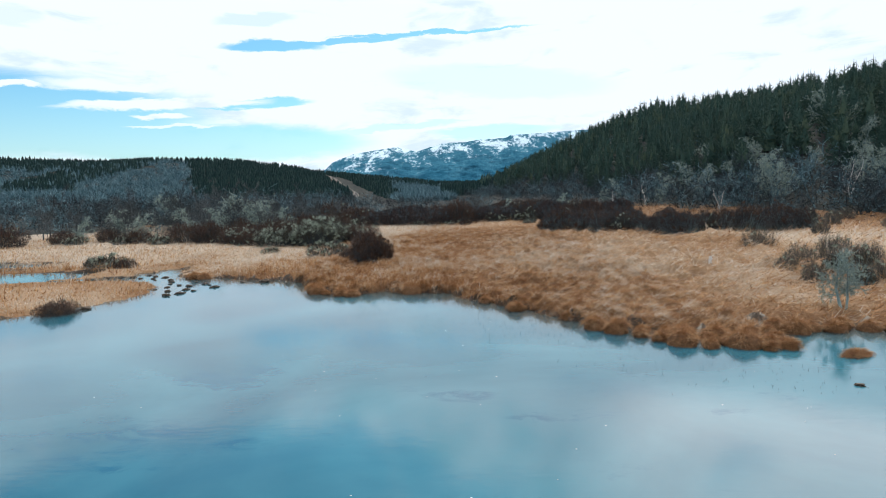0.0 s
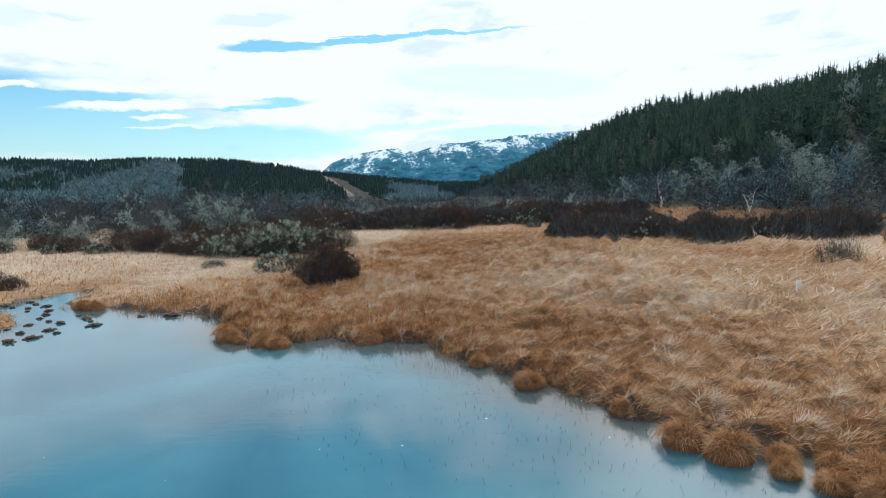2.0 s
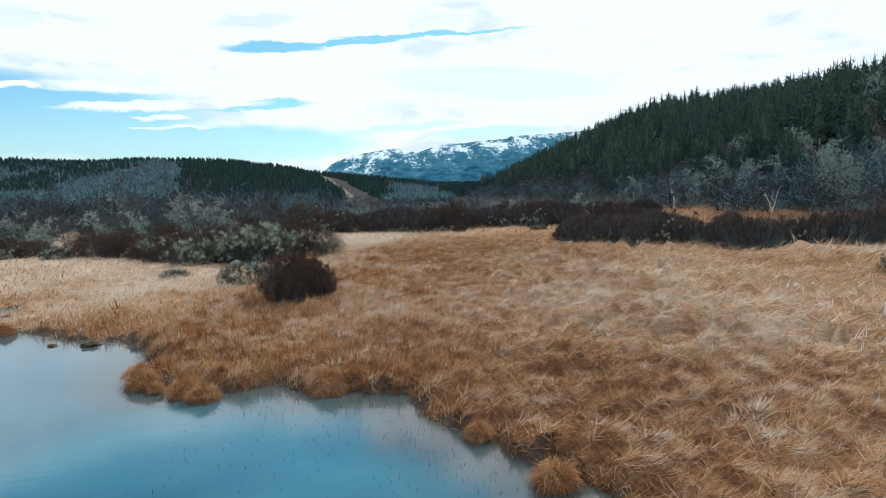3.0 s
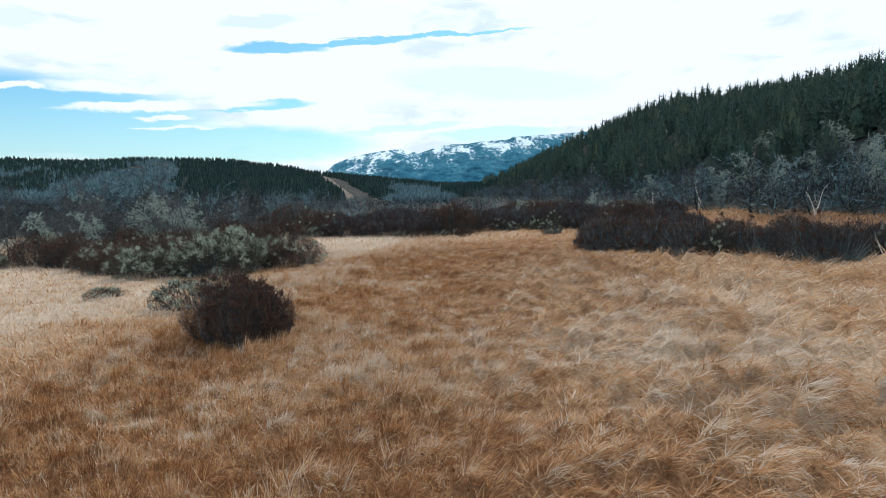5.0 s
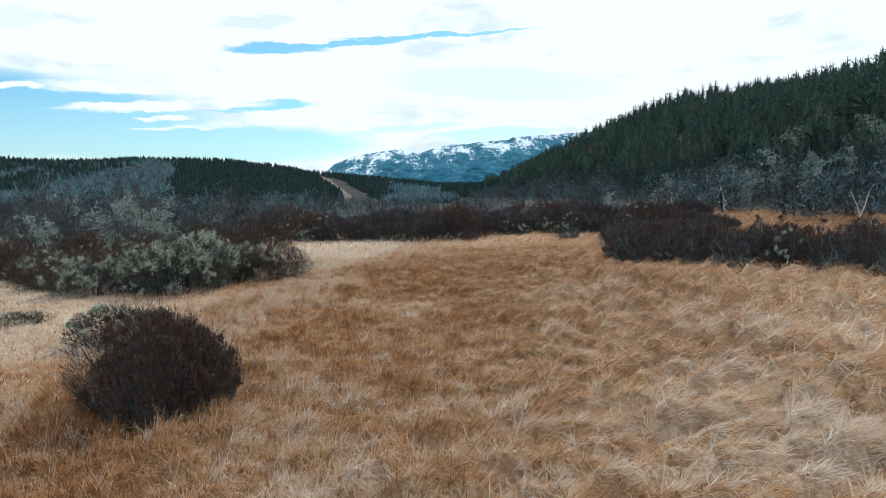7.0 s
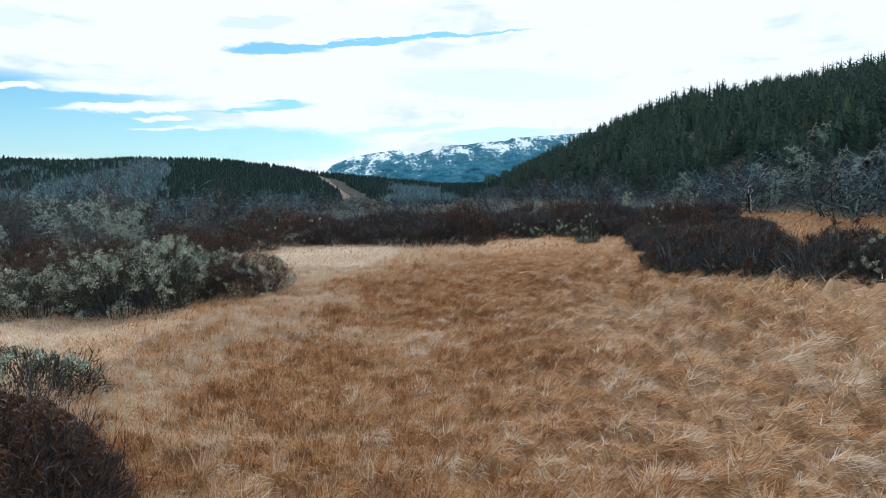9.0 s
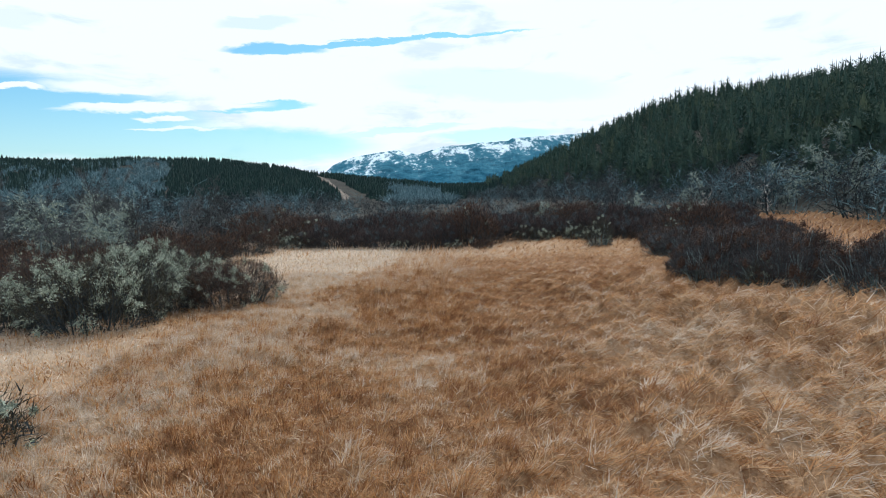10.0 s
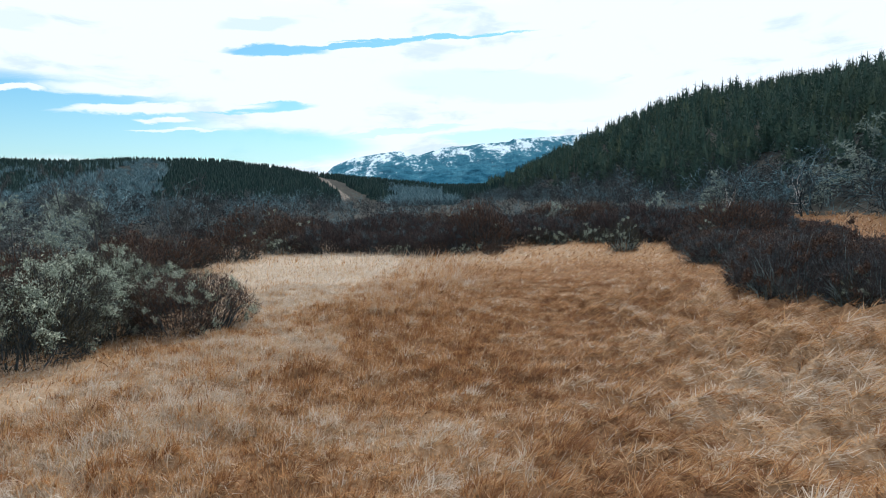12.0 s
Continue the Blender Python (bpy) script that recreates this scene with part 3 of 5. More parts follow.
def bare_tree(name, seed, height, mat, label, category, spread=1.0, level=3, kids=(1, 2), twigs=2, bend=0.22, thick=0.022, lichen=None, lean=0.1, clear=1, lift=0.05):
    """A leafless tree: a trunk that forks, and a crown of limbs and twigs."""
    rng = np.random.default_rng(seed)
    out, ends = [], []
    ob = thing(name, label, category)
    trunk, crown = Pile(), Pile()
    stems = 1 + int(rng.random() < 0.5)
    for s in range(stems):
        p, d, r = np.array([0, 0, -0.1]), unit(np.array([rng.normal(0, lean) + 0.25 * s, rng.normal(0, lean), 1.0])), height * thick * (1 - 0.25 * s)
        steps = 5
        for k in range(steps):
            d = unit(d + rng.normal(0, bend * 0.5, 3) * np.array([1, 1, 0.3]))
            q = p + d * height * 0.17
            r1 = r * 0.8
            tubes(trunk, [p], [q], [r], [r1], 6)
            if k >= clear:
                for _ in range(rng.integers(2, 4)):
                    w = rng.uniform(0, 2 * math.pi)
                    side = np.array([math.cos(w), math.sin(w), rng.uniform(0.05, 0.7)])
                    grow(rng, p + (q - p) * rng.uniform(0, 1), unit(side), height * rng.uniform(0.24, 0.40) * spread * (1.1 - 0.1 * k), r1 * 0.5, level - 1, out, ends, bend, lift, kids)
            p, r = q, r1
        grow(rng, p, d, height * 0.25, r, level - 1, out, ends, bend, 0.08, kids)
    a, b, ra, rb = (np.array(v) for v in zip(*out))
    stout = ra > height * 0.0032
    tubes(crown, a[stout], b[stout], ra[stout], np.maximum(rb[stout], height * 0.001), 3)
    slips(crown, a[~stout], unit(b[~stout] - a[~stout]), np.linalg.norm(b[~stout] - a[~stout], axis=1) * 1.25, height * 0.0055, rng, False)
    pick = rng.integers(0, len(a), len(a) * twigs)
    s = rng.uniform(0, 1, (len(pick), 1))
    base = a[pick] * (1 - s) + b[pick] * s
    way = unit(unit(b[pick] - a[pick]) + rng.normal(0, 0.6, (len(pick), 3)) + np.array([0, 0, 0.15]))
    slips(crown, base, way, rng.uniform(0.03, 0.075, len(pick)) * height, 0.0045 * height, rng, False)
    part("trunk", trunk.mesh("trunk", mat, True), ob)
    c = part("crown", crown.mesh("crown", mat), ob)
    if lichen:
        tufts = Pile()
        pick = rng.integers(0, len(a), len(a) * 3)
        s = rng.uniform(0, 1, (len(pick), 1))
        base = a[pick] * (1 - s) + b[pick] * s
        slips(tufts, base, unit(rng.normal(size=(len(pick), 3))), rng.uniform(0.012, 0.03, len(pick)) * height, 0.014 * height, rng)
        part("lichen", tufts.mesh("lichen", lichen), c)
    return ob


def dome(rng, n, rx, ry, h, shell=0.5, seed=0, square=2.7, top=0.0, smoothness=1.0):
    """Points in the outer shell of a lumpy mound, and the way out from it. top: how far they keep to its upper part."""
    w = rng.uniform(0, 2 * math.pi, n)
    s = top + (1 - top) * rng.random(n)
    c = np.sqrt(1 - s * s)
    way = np.stack([np.cos(w) * c, np.sin(w) * c, s], 1)
    k = (c ** square + s ** square) ** (-1 / square)
    lump = 0.62 + 0.54 * vnoise(np.cos(w) * 2.2 + 7, np.sin(w) * 2.2 + s * 1.9 + seed, seed + 3) + 0.16 * vnoise(np.cos(w) * 6 + 9, np.sin(w) * 6 + s * 6, seed + 9)
    k = k * (1 - smoothness + smoothness * lump) * (1 - shell * rng.random(n) ** 1.6)
    p = way * np.array([rx, ry, h]) * k[:, None]
    tuck = 1 - 0.22 * np.clip(1 - p[:, 2] / (0.4 * h), 0, 1)
    p[:, 0], p[:, 1] = p[:, 0] * tuck, p[:, 1] * tuck
    return p, way


def shrub(name, seed, rx, ry, h, label, category="shrub", mats=(TWIG_DARK, TWIG_GREY), stem_mat=GREY_BARK, sprays=5000, spray=(0.10, 0.26), width=0.022, leaf=None, clumps=0, leaf_size=0.07, stems=60, up=0.5, group="", inner=0.4, spikes=0, clump_size=0.13, chaos=0.45):
    """A bush: stems from the ground, grey twigs within, a crown of finer ones, and clumps of leaf or lichen where it has any."""
    rng = np.random.default_rng(seed)
    ob = thing(name, label, category, group)
    wood = Pile()
    tip, way = dome(rng, stems, rx, ry, h, seed=seed, shell=0.25)
    root = tip * np.array([0.62, 0.62, 0]) + rng.normal(0, 0.05, tip.shape) * np.array([1, 1, 0]) - np.array([0, 0, 0.08])
    elbow = root * 0.5 + tip * 0.5 + np.array([0, 0, 0.1]) * h + rng.normal(0, 0.09, tip.shape)
    r = rng.uniform(0.008, 0.024, stems) * (0.5 + 0.5 * min(h, 2))
    tubes(wood, root, elbow, r, r * 0.7, 4)
    tubes(wood, elbow, tip * 0.98, r * 0.7, r * 0.3, 3)
    part("framework", wood.mesh("framework", stem_mat), ob)

    def spread(n, shell, top, way_up, long=1.0, base=0.6):
        p, way = dome(rng, n, rx, ry, h, seed=seed, shell=shell, top=top)
        open_base = rng.random(n) < base + (1 - base) * np.minimum(p[:, 2] / (0.45 * h), 1)
        p, way, n = p[open_base], way[open_base], int(open_base.sum())
        d = unit(way * (1 - way_up) + np.array([0, 0, way_up]) + rng.normal(0, chaos, p.shape))
        length = rng.uniform(*spray, n) * long
        return p - d * length[:, None] * 0.5, d, length, rng.uniform(0.5, 1.3, n) * width

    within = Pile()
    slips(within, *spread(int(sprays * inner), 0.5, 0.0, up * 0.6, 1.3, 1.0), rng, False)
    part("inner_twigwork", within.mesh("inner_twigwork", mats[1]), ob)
    crown = Pile()
    slips(crown, *spread(int(sprays * (1 - inner) * 0.6), 0.42, 0.0, up), rng, False)
    slips(crown, *spread(int(sprays * (1 - inner) * 0.4), 0.25, 0.35, up, 1.35), rng, False)
    if spikes:
        p, way = dome(rng, spikes, rx * 0.97, ry * 0.97, h, seed=seed, shell=0.12, top=0.15)
        d = unit(way * 0.35 + np.array([0, 0, 0.65]) + rng.normal(0, 0.2, p.shape))
        long = rng.uniform(0.12, 0.30, spikes) * h
        slips(crown, p - d * 0.1, d, long + 0.1, width * 1.1, rng, False)
        q = p + d * (long * rng.uniform(0.2, 0.8, spikes))[:, None]
        slips(crown, np.repeat(q, 2, 0), unit(np.repeat(d, 2, 0) + rng.normal(0, 0.45, (2 * spikes, 3))), np.repeat(long * 0.5, 2), width * 0.8, rng, False)
    part("crown", crown.mesh("crown", mats[0]), ob)
    if clumps:
        tufts = Pile()
        c, way = dome(rng, clumps * 2, rx, ry, h, seed=seed, shell=0.2, top=0.1)
        c = c[np.argsort(-(c[:, 2] / h + rng.random(len(c)) * 1.3))][:clumps]
        n = 150
        # each clump crusts a handful of branchlets
        rays = unit(rng.normal(0, 0.8, (len(c), 6, 3)) + np.array([0, 0, 0.55]))
        ray = rays[np.repeat(np.arange(len(c)), n), rng.integers(0, 6, len(c) * n)]
        size = np.repeat(rng.uniform(0.4, 1.0, len(c)), n)[:, None] * clump_size
        p = np.repeat(c, n, 0) + ray * size * (1.9 * rng.random((len(c) * n, 1)) - 0.4) + rng.normal(0, 0.26, (len(c) * n, 3)) * size
        p[:, 2] = np.maximum(p[:, 2], 0.04)
        d = unit(rng.normal(0, 1, p.shape) + ray * 0.8)
        size = rng.uniform(0.6, 1.5, len(p)) * leaf_size
        slips(tufts, p, d, size, size * 0.55, rng, False)
        part("foliage", tufts.mesh("foliage", leaf), ob)
    return ob


def pine_arrays(rng, n, size=1.0, fat=0.25):
    """Needled crown of a young pine 1 m high: a dark heart, sprays of needles on uneven whorls, and a thin leader."""
    pile = Pile()
    for z, r, h in ((0.03, 0.5, 0.5), (0.3, 0.42, 0.42), (0.56, 0.3, 0.34)):
        w = np.arange(6) * math.pi / 3 + rng.random()
        rad = fat * r * rng.uniform(0.7, 1.2, 6)
        ring = np.stack([np.cos(w) * rad, np.sin(w) * rad, z + rng.uniform(-0.04, 0.06, 6)], 1)
        pile.add(np.concatenate([ring, [[0, 0, z + h]]]), tris=[[k, (k + 1) % 6, 6] for k in range(6)])
    z = 1 - rng.random(n) ** 0.62
    w = rng.uniform(0, 2 * math.pi, n)
    bough = vnoise(w * 2.2, z * 13, int(rng.integers(99)))
    whorl = 0.55 + 0.6 * bough + 0.14 * np.cos(z * 50 + 1.5 * np.sin(w))
    r = (fat * (1 - z ** 1.5) ** 0.8 + 0.010) * whorl * rng.random(n) ** 0.3
    p = np.stack([np.cos(w) * r, np.sin(w) * r, 0.04 + 0.9 * z + 0.10 * r], 1)
    d = unit(np.stack([np.cos(w) * 0.75, np.sin(w) * 0.75, np.full(n, 0.75)], 1) + rng.normal(0, 0.4, (n, 3)))
    fine = 0.7 + 0.4 * (1 - z)
    slips(pile, p, d, rng.uniform(0.045, 0.095, n) * size * fine, rng.uniform(0.016, 0.030, n) * size * fine, rng, False)
    pile.add([[0.014, 0, 0.82], [-0.007, 0.012, 0.82], [-0.007, -0.012, 0.82], [0, 0, 1.05]], tris=[[0, 1, 3], [1, 2, 3], [2, 0, 3]])
    return pile.arrays()


def far_pine_arrays(rng):
    """A pine 1 m high, seen from far off: ragged tiers."""
    pile = Pile()
    for z, r, h in ((0.02, 0.22, 0.5), (0.3, 0.16, 0.45), (0.58, 0.095, 0.45)):
        n = 7
        w = np.arange(n) * 2 * math.pi / n + rng.random()
        rad = r * rng.uniform(0.6, 1.25, n)
        ring = np.stack([np.cos(w) * rad, np.sin(w) * rad, z + rng.uniform(-0.05, 0.08, n)], 1)
        pile.add(np.concatenate([ring, [[0, 0, z + h]]]), tris=[[k, (k + 1) % n, n] for k in range(n)])
    return pile.arrays()


def scatter(name, models, spots, heights, mat, label, category, rng, wide=(0.85, 1.2), kind="stuff", skew=0.0):
    """One object of many alike plants too far off to count."""
    pile = Pile()
    which = rng.integers(0, len(models), len(spots))
    for m, (p, t, q) in enumerate(models):
        here = np.where(which == m)[0]
        if not len(here):
            continue
        n, w = len(here), rng.uniform(0, 2 * math.pi, len(here))
        c, s = np.cos(w)[:, None], np.sin(w)[:, None]
        h = heights[here][:, None]
        f = h * rng.uniform(*wide, (n, 1))
        x = (p[None, :, 0] * c - p[None, :, 1] * s) * f + spots[here, 0:1] + p[None, :, 2] * h * rng.normal(0, skew + 1e-6, (n, 1))
        y = (p[None, :, 0] * s + p[None, :, 1] * c) * f + spots[here, 1:2]
        z = p[None, :, 2] * h + spots[here, 2:3]
        step = (np.arange(n) * len(p))[:, None, None]
        pile.add(np.stack([x, y, z], 2), tris=(t[None] + step).reshape(-1, 3) if len(t) else None, quads=(q[None] + step).reshape(-1, 4) if len(q) else None)
    ob = new(name, pile.mesh(name, mat))
    return tagged(ob, label, category, kind=kind)


# ---------- ground, water, mountain ----------


def spaced(lo, hi, step, far_lo, far_hi, growth):
    mid = list(np.arange(lo, hi, step))
    up, v, s = [], hi, step
    while v < far_hi:
        up.append(v)
        s = s * growth if v > 760 else min(s * growth, 18)
        v += s
    up.append(far_hi)
    down, v, s = [], lo, step
    while v > far_lo:
        s = s * growth if v < -560 else min(s * growth, 18)
        v -= s
        down.append(max(v, far_lo))
    return np.array(down[::-1] + mid + up)


def tint_field(x, y):
    """How bleached the grass is: 0 rust brown, 1 pale straw."""
    x, y = np.asarray(x, float), np.asarray(y, float)
    d = shore(x, y)
    x = x + 4 * (vnoise(x / 5, y / 5, 63) - 0.5) + 1.5 * (vnoise(x / 1.7, y / 1.7, 64) - 0.5)
    t = 0.415 + 0.7 * (fbm(x / 7, y / 7, 61, 4) - 0.5) + 0.4 * (fbm(x / 2.0, y / 2.0, 71, 3) - 0.5)
    t = t + 0.07 * smooth(0, 9, x) * smooth(23, 33, y) * smooth(48, 36, y) + 0.13 * np.exp(-(((x + 2.0) / 3.5) ** 2 + ((y - 35.5) / 3.0) ** 2)) + 0.2 * track(x, y) - 0.15 * smooth(5, 0.3, d)
    t = t + 0.24 * np.maximum(0.7 * smooth(-5, -11, x) * smooth(33, 40, y), 1.7 * smooth(-2.5, -5.5, x) * smooth(40, 44, y))
    t = t + 0.09 * smooth(3, 7, x) * smooth(20, 24, y) * smooth(62, 54, y) + 0.10 * smooth(2.5, 6, x) * smooth(44, 49, y) * smooth(62, 54, y) - 0.09 * streak(x, y) + 0.15 * np.exp(-(((x + 8) / 4) ** 2 + ((y - 70) / 6) ** 2)) + 0.06 * smooth(68, 78, y) * smooth(10, 4, x) - 0.20 * smooth(12, 16, x) * smooth(58, 64, y) + 0.08 * smooth(3, 9, x) * smooth(40, 45, y) * smooth(57, 51, y) - 0.08 * smooth(-4, 2, x) * smooth(40, 55, y) - 0.08 * smooth(8, 14, x) * smooth(20, 30, y) * smooth(44, 36, y)
    gold = 0.75 * smooth(68, 74, y) * smooth(0, 4, x) * smooth(17, 12, x)
    t = t * (1 - gold) + (0.60 + 0.3 * (t - 0.5)) * gold
    bog = smooth(-12, -15, x) * smooth(41, 37, y)
    return np.clip(t * (1 - bog) + (0.58 + 0.8 * (t - 0.5)) * bog, 0.27, 0.98)


def build_ground():
    xs = spaced(-9.5, 12, 0.21, -4300, 4300, 1.095)
    ys = spaced(18, 58, 0.21, -4300, 4600, 1.09)
    gx, gy = np.meshgrid(xs, ys)
    z = land(gx, gy)
    n, m = gx.shape
    idx = np.arange(n * m).reshape(n, m)
    quads = np.stack([idx[:-1, :-1], idx[:-1, 1:], idx[1:, 1:], idx[1:, :-1]], -1).reshape(-1, 4)
    me = mesh("ground", np.stack([gx, gy, z], -1).reshape(-1, 3), [quads], THATCH, tint_field(gx, gy).ravel(), True)
    me.materials.append(WOOD_FLOOR)
    me.materials.append(MUD)
    cx, cy = gx[:-1, :-1].ravel(), gy[:-1, :-1].ravel()
    far = np.hypot(cx, cy)
    kind = np.zeros(len(cx), np.int32)
    wood = (cx - foot(cy) > -14 + 7 * vnoise(cx / 7, cy / 7, 8)) | (cy > 88 + 8 * vnoise(cx / 9, cy / 9, 6) - 12 * smooth(-12, -24, cx)) | (cy < -60) | (np.abs(cx) > 140)
    kind[wood] = 1
    kind[shore(cx, cy) < 0.3] = 2
    me.polygons.foreach_set("material_index", kind)
    tagged(new("ground", me), "marshy ground of dry rusty grass rising to wooded hills", "ground", kind="structure")


build_ground()


def build_water():
    xs, ys = spaced(-24, 16, 0.5, -75, 75, 1.25), spaced(8, 42, 0.5, -75, 52, 1.25)
    gx, gy = np.meshgrid(xs, ys)
    idx = np.arange(gx.size).reshape(gx.shape)
    quads = np.stack([idx[:-1, :-1], idx[:-1, 1:], idx[1:, 1:], idx[1:, :-1]], -1).reshape(-1, 4)
    me = mesh("pond_water", np.stack([gx, gy, np.full(gx.shape, WATER)], -1).reshape(-1, 3), [quads], WATER_MAT, (0.85 * smooth(-2.0, -0.1, shore(gx, gy))).ravel())
    tagged(new("pond_water", me), "still blue-grey pond reflecting a cloudy sky", "water", kind="structure")


build_water()


def build_mountain():
    xs, s = np.linspace(-900, 1500, 240), np.linspace(0, 1, 90)
    gx, gs = np.meshgrid(xs, s)
    crest = np.interp(xs, [-900, -700, -560, -525, -423, -300, -214, -114, 14, 133, 181, 325, 345, 581, 800, 1500], [10, 40, 118, 150, 188, 205, 216, 192, 228, 231, 239, 247, 259, 267, 280, 300])
    ridge = 1 - np.abs(2 * fbm(gx / 260 + 3, gs * 2.4, 91, 5) - 1)
    high = crest[None, :] * gs ** 0.8 * (1 - 0.25 * (1 - gs)) + (ridge - 0.8) * 60 * gs * (1.02 - gs) * 2 + 5 * (fbm(gx / 24, gs * 6, 14, 3) - 0.5)
    depth = 3000 + 620 * gs + 160 * (1 - ridge) * (1 - gs)
    n, m = gx.shape
    idx = np.arange(n * m).reshape(n, m)
    quads = np.stack([idx[:-1, :-1], idx[:-1, 1:], idx[1:, 1:], idx[1:, :-1]], -1).reshape(-1, 4)
    k = depth / 3000
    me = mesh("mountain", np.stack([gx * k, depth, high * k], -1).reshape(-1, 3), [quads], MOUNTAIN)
    tagged(new("mountain", me), "distant snow-streaked mountain ridge with haze blue in its colour", "mountain", kind="structure")


build_mountain()

# ---------- woods ----------


def on_land(x, y, rough=False):
    return np.stack([x, y, land(x, y, rough)], -1)


def twiggy(seed, level=2):
    """A small leafless tree 1 m high, light enough to repeat by the hundred."""
    rng = np.random.default_rng(seed)
    pile, out, ends = Pile(), [], []
    for s in range(2):
        grow(rng, np.array([0, 0, -0.03]), unit(np.array([rng.normal(0, 0.3), rng.normal(0, 0.3), 1.0])), 0.75, 0.02, level, out, ends, 0.2, 0.07, (1, 1))
    a, b, ra, rb = (np.array(v) for v in zip(*out))
    slips(pile, a, unit(b - a), np.linalg.norm(b - a, axis=1) * 1.4, np.maximum(ra * 1.6, 0.012), rng, False)
    pick = rng.integers(0, len(a), int(len(a) * 1.2))
    slips(pile, b[pick], unit(unit(b[pick] - a[pick]) + rng.normal(0, 0.6, (len(pick), 3))), rng.uniform(0.08, 0.18, len(pick)), 0.013, rng, False)
    return pile.arrays()


def tuffet(seed):
    """A leafless scrub bush 1 m high, seen from far off."""
    rng = np.random.default_rng(seed)
    pile = Pile()
    d = unit(np.stack([rng.normal(0, 0.6, 26), rng.normal(0, 0.6, 26), np.full(26, 0.8)], 1))
    slips(pile, d * 0.1 * rng.random((26, 1)) + rng.normal(0, 0.12, (26, 3)) * np.array([1, 1, 0]), d, rng.uniform(0.5, 1.0, 26), 0.08, rng, False)
    return pile.arrays()


def build_pines():
    rng = np.random.default_rng(11)
    middle = [pine_arrays(rng, 115, 1.6, 0.23) for _ in range(8)]
    near = [pine_arrays(rng, 480, 1.05, 0.24) for _ in range(6)]
    far = [far_pine_arrays(rng) for _ in range(6)]
    # wooded hill beside the meadow
    x, y = rng.uniform(20, 165, 5000), rng.uniform(45, 400, 5000)
    ALL_X, ALL_Y = x, y
    d = x - foot(y)
    thick = vnoise(x / 16, y / 16, 21)
    keep = (d > -3 + 12 * vnoise(x / 12, y / 12, 23)) & (thick > 0.24) & (d < 100)
    x, y = x[keep], y[keep]
    h = rng.uniform(4.7, 7.9, len(x)) * (0.85 + 0.3 * vnoise(x / 30, y / 30, 25))
    close = np.hypot(x, y - 30) < 128
    single = close & (x - foot(y) < 14) & (y < 140)
    spots = on_land(x, y) - [0, 0, 0.3]
    scatter("pine_forest", middle, spots[~close], h[~close], NEEDLES, "dense dark green pine forest on a hillside", "forest", rng)
    scatter("pine_wood", near, spots[close & ~single], h[close & ~single], NEEDLES, "dark bushy young pines crowding a steep slope", "forest", rng)
    bole = Pile()
    tubes(bole, [[0, 0, -0.08], [0, 0, 0.4]], [[0, 0, 0.4], [0, 0, 0.97]], [0.02, 0.013], [0.013, 0.004], 6)
    bole = bole.mesh("trunk", PINE_BARK, True)
    crowns = [mesh("crown", c[0], [c[1], c[2]], NEEDLES) for c in near]
    for k in np.where(single)[0]:
        ob = thing("pine_tree", "bushy dark green young pine at the forest's edge", "tree", "pines at the forest edge")
        part("trunk", bole, ob)
        part("crown", crowns[int(k) % 6], ob)
        ob.matrix_basis = pose(*spots[k], 0, 0, float(k * 47 % 360)) @ Matrix.Diagonal((h[k], h[k], h[k], 1))
    sparse = ((d > 6) & (thick < 0.36) & (d < 90)) | ((d > -4) & (d < 18) & (ALL_Y < 260))
    gx, gy = ALL_X[sparse], ALL_Y[sparse]
    low, dim = [twiggy(140 + k, 1) for k in range(4)], rng.random(len(gx)) < 0.62
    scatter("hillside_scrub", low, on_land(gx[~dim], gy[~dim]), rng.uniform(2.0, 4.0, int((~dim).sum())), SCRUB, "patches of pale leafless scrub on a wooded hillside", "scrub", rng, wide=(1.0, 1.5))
    scatter("hillside_brush", low, on_land(gx[dim], gy[dim]), rng.uniform(2.2, 4.4, int(dim.sum())), TWIG_TEAL_GREY, "dark grey leafless brush among pines on a hillside", "scrub", rng, wide=(1.0, 1.6))
    # the far ridge
    side, dist = np.radians(rng.uniform(-44, 10, 22000)), rng.uniform(240, 720, 22000)
    x, y = np.sin(side) * dist, np.cos(side) * dist
    a, v = np.degrees(side), smooth(200, 640, dist) ** 1.2
    patch = (v > np.where(a < -24, 0.66, 0.80) + 0.08 * (vnoise(x / 20, y / 20, 15) - 0.5)) & (a < 20) & ((v > 0.93) | (a < -27.5 + 1.2 * vnoise(x / 20, y / 20, 16)) | (a > -22.5))
    patch |= (np.abs(a + 35.5 - 10.5 * v) < 0.9 + 2.2 * vnoise(x / 25, y / 25, 3)) & (v > 0.22)
    patch |= (a > -22.5 + 1.5 * vnoise(x / 30, y / 30, 2)) & (v > 0.06)
    slid = (dist - 310) / 320
    patch &= ~((np.abs(a + 12.3 - (1 - slid) * 5.2) < 0.75 + 0.55 * (1 - slid)) & (slid < 1.02))
    patch &= ~((a > -4.5 + 3 * (vnoise(x / 22, y / 22, 44) - 0.5)) & (a < 0) & (v < 0.55 + 0.35 * vnoise(x / 18, y / 18, 45)))
    patch &= rng.random(len(x)) < np.where(v > 0.97, 0.35, 0.95)
    x, y = x[patch], y[patch]
    h = rng.uniform(3.4, 6.0, len(x))
    scatter("pine_ridge", far, on_land(x, y) - [0, 0, 0.5], h, PLANTATION, "dark pine plantation along a distant low ridge", "forest", rng, wide=(1.0, 1.5))


build_pines()


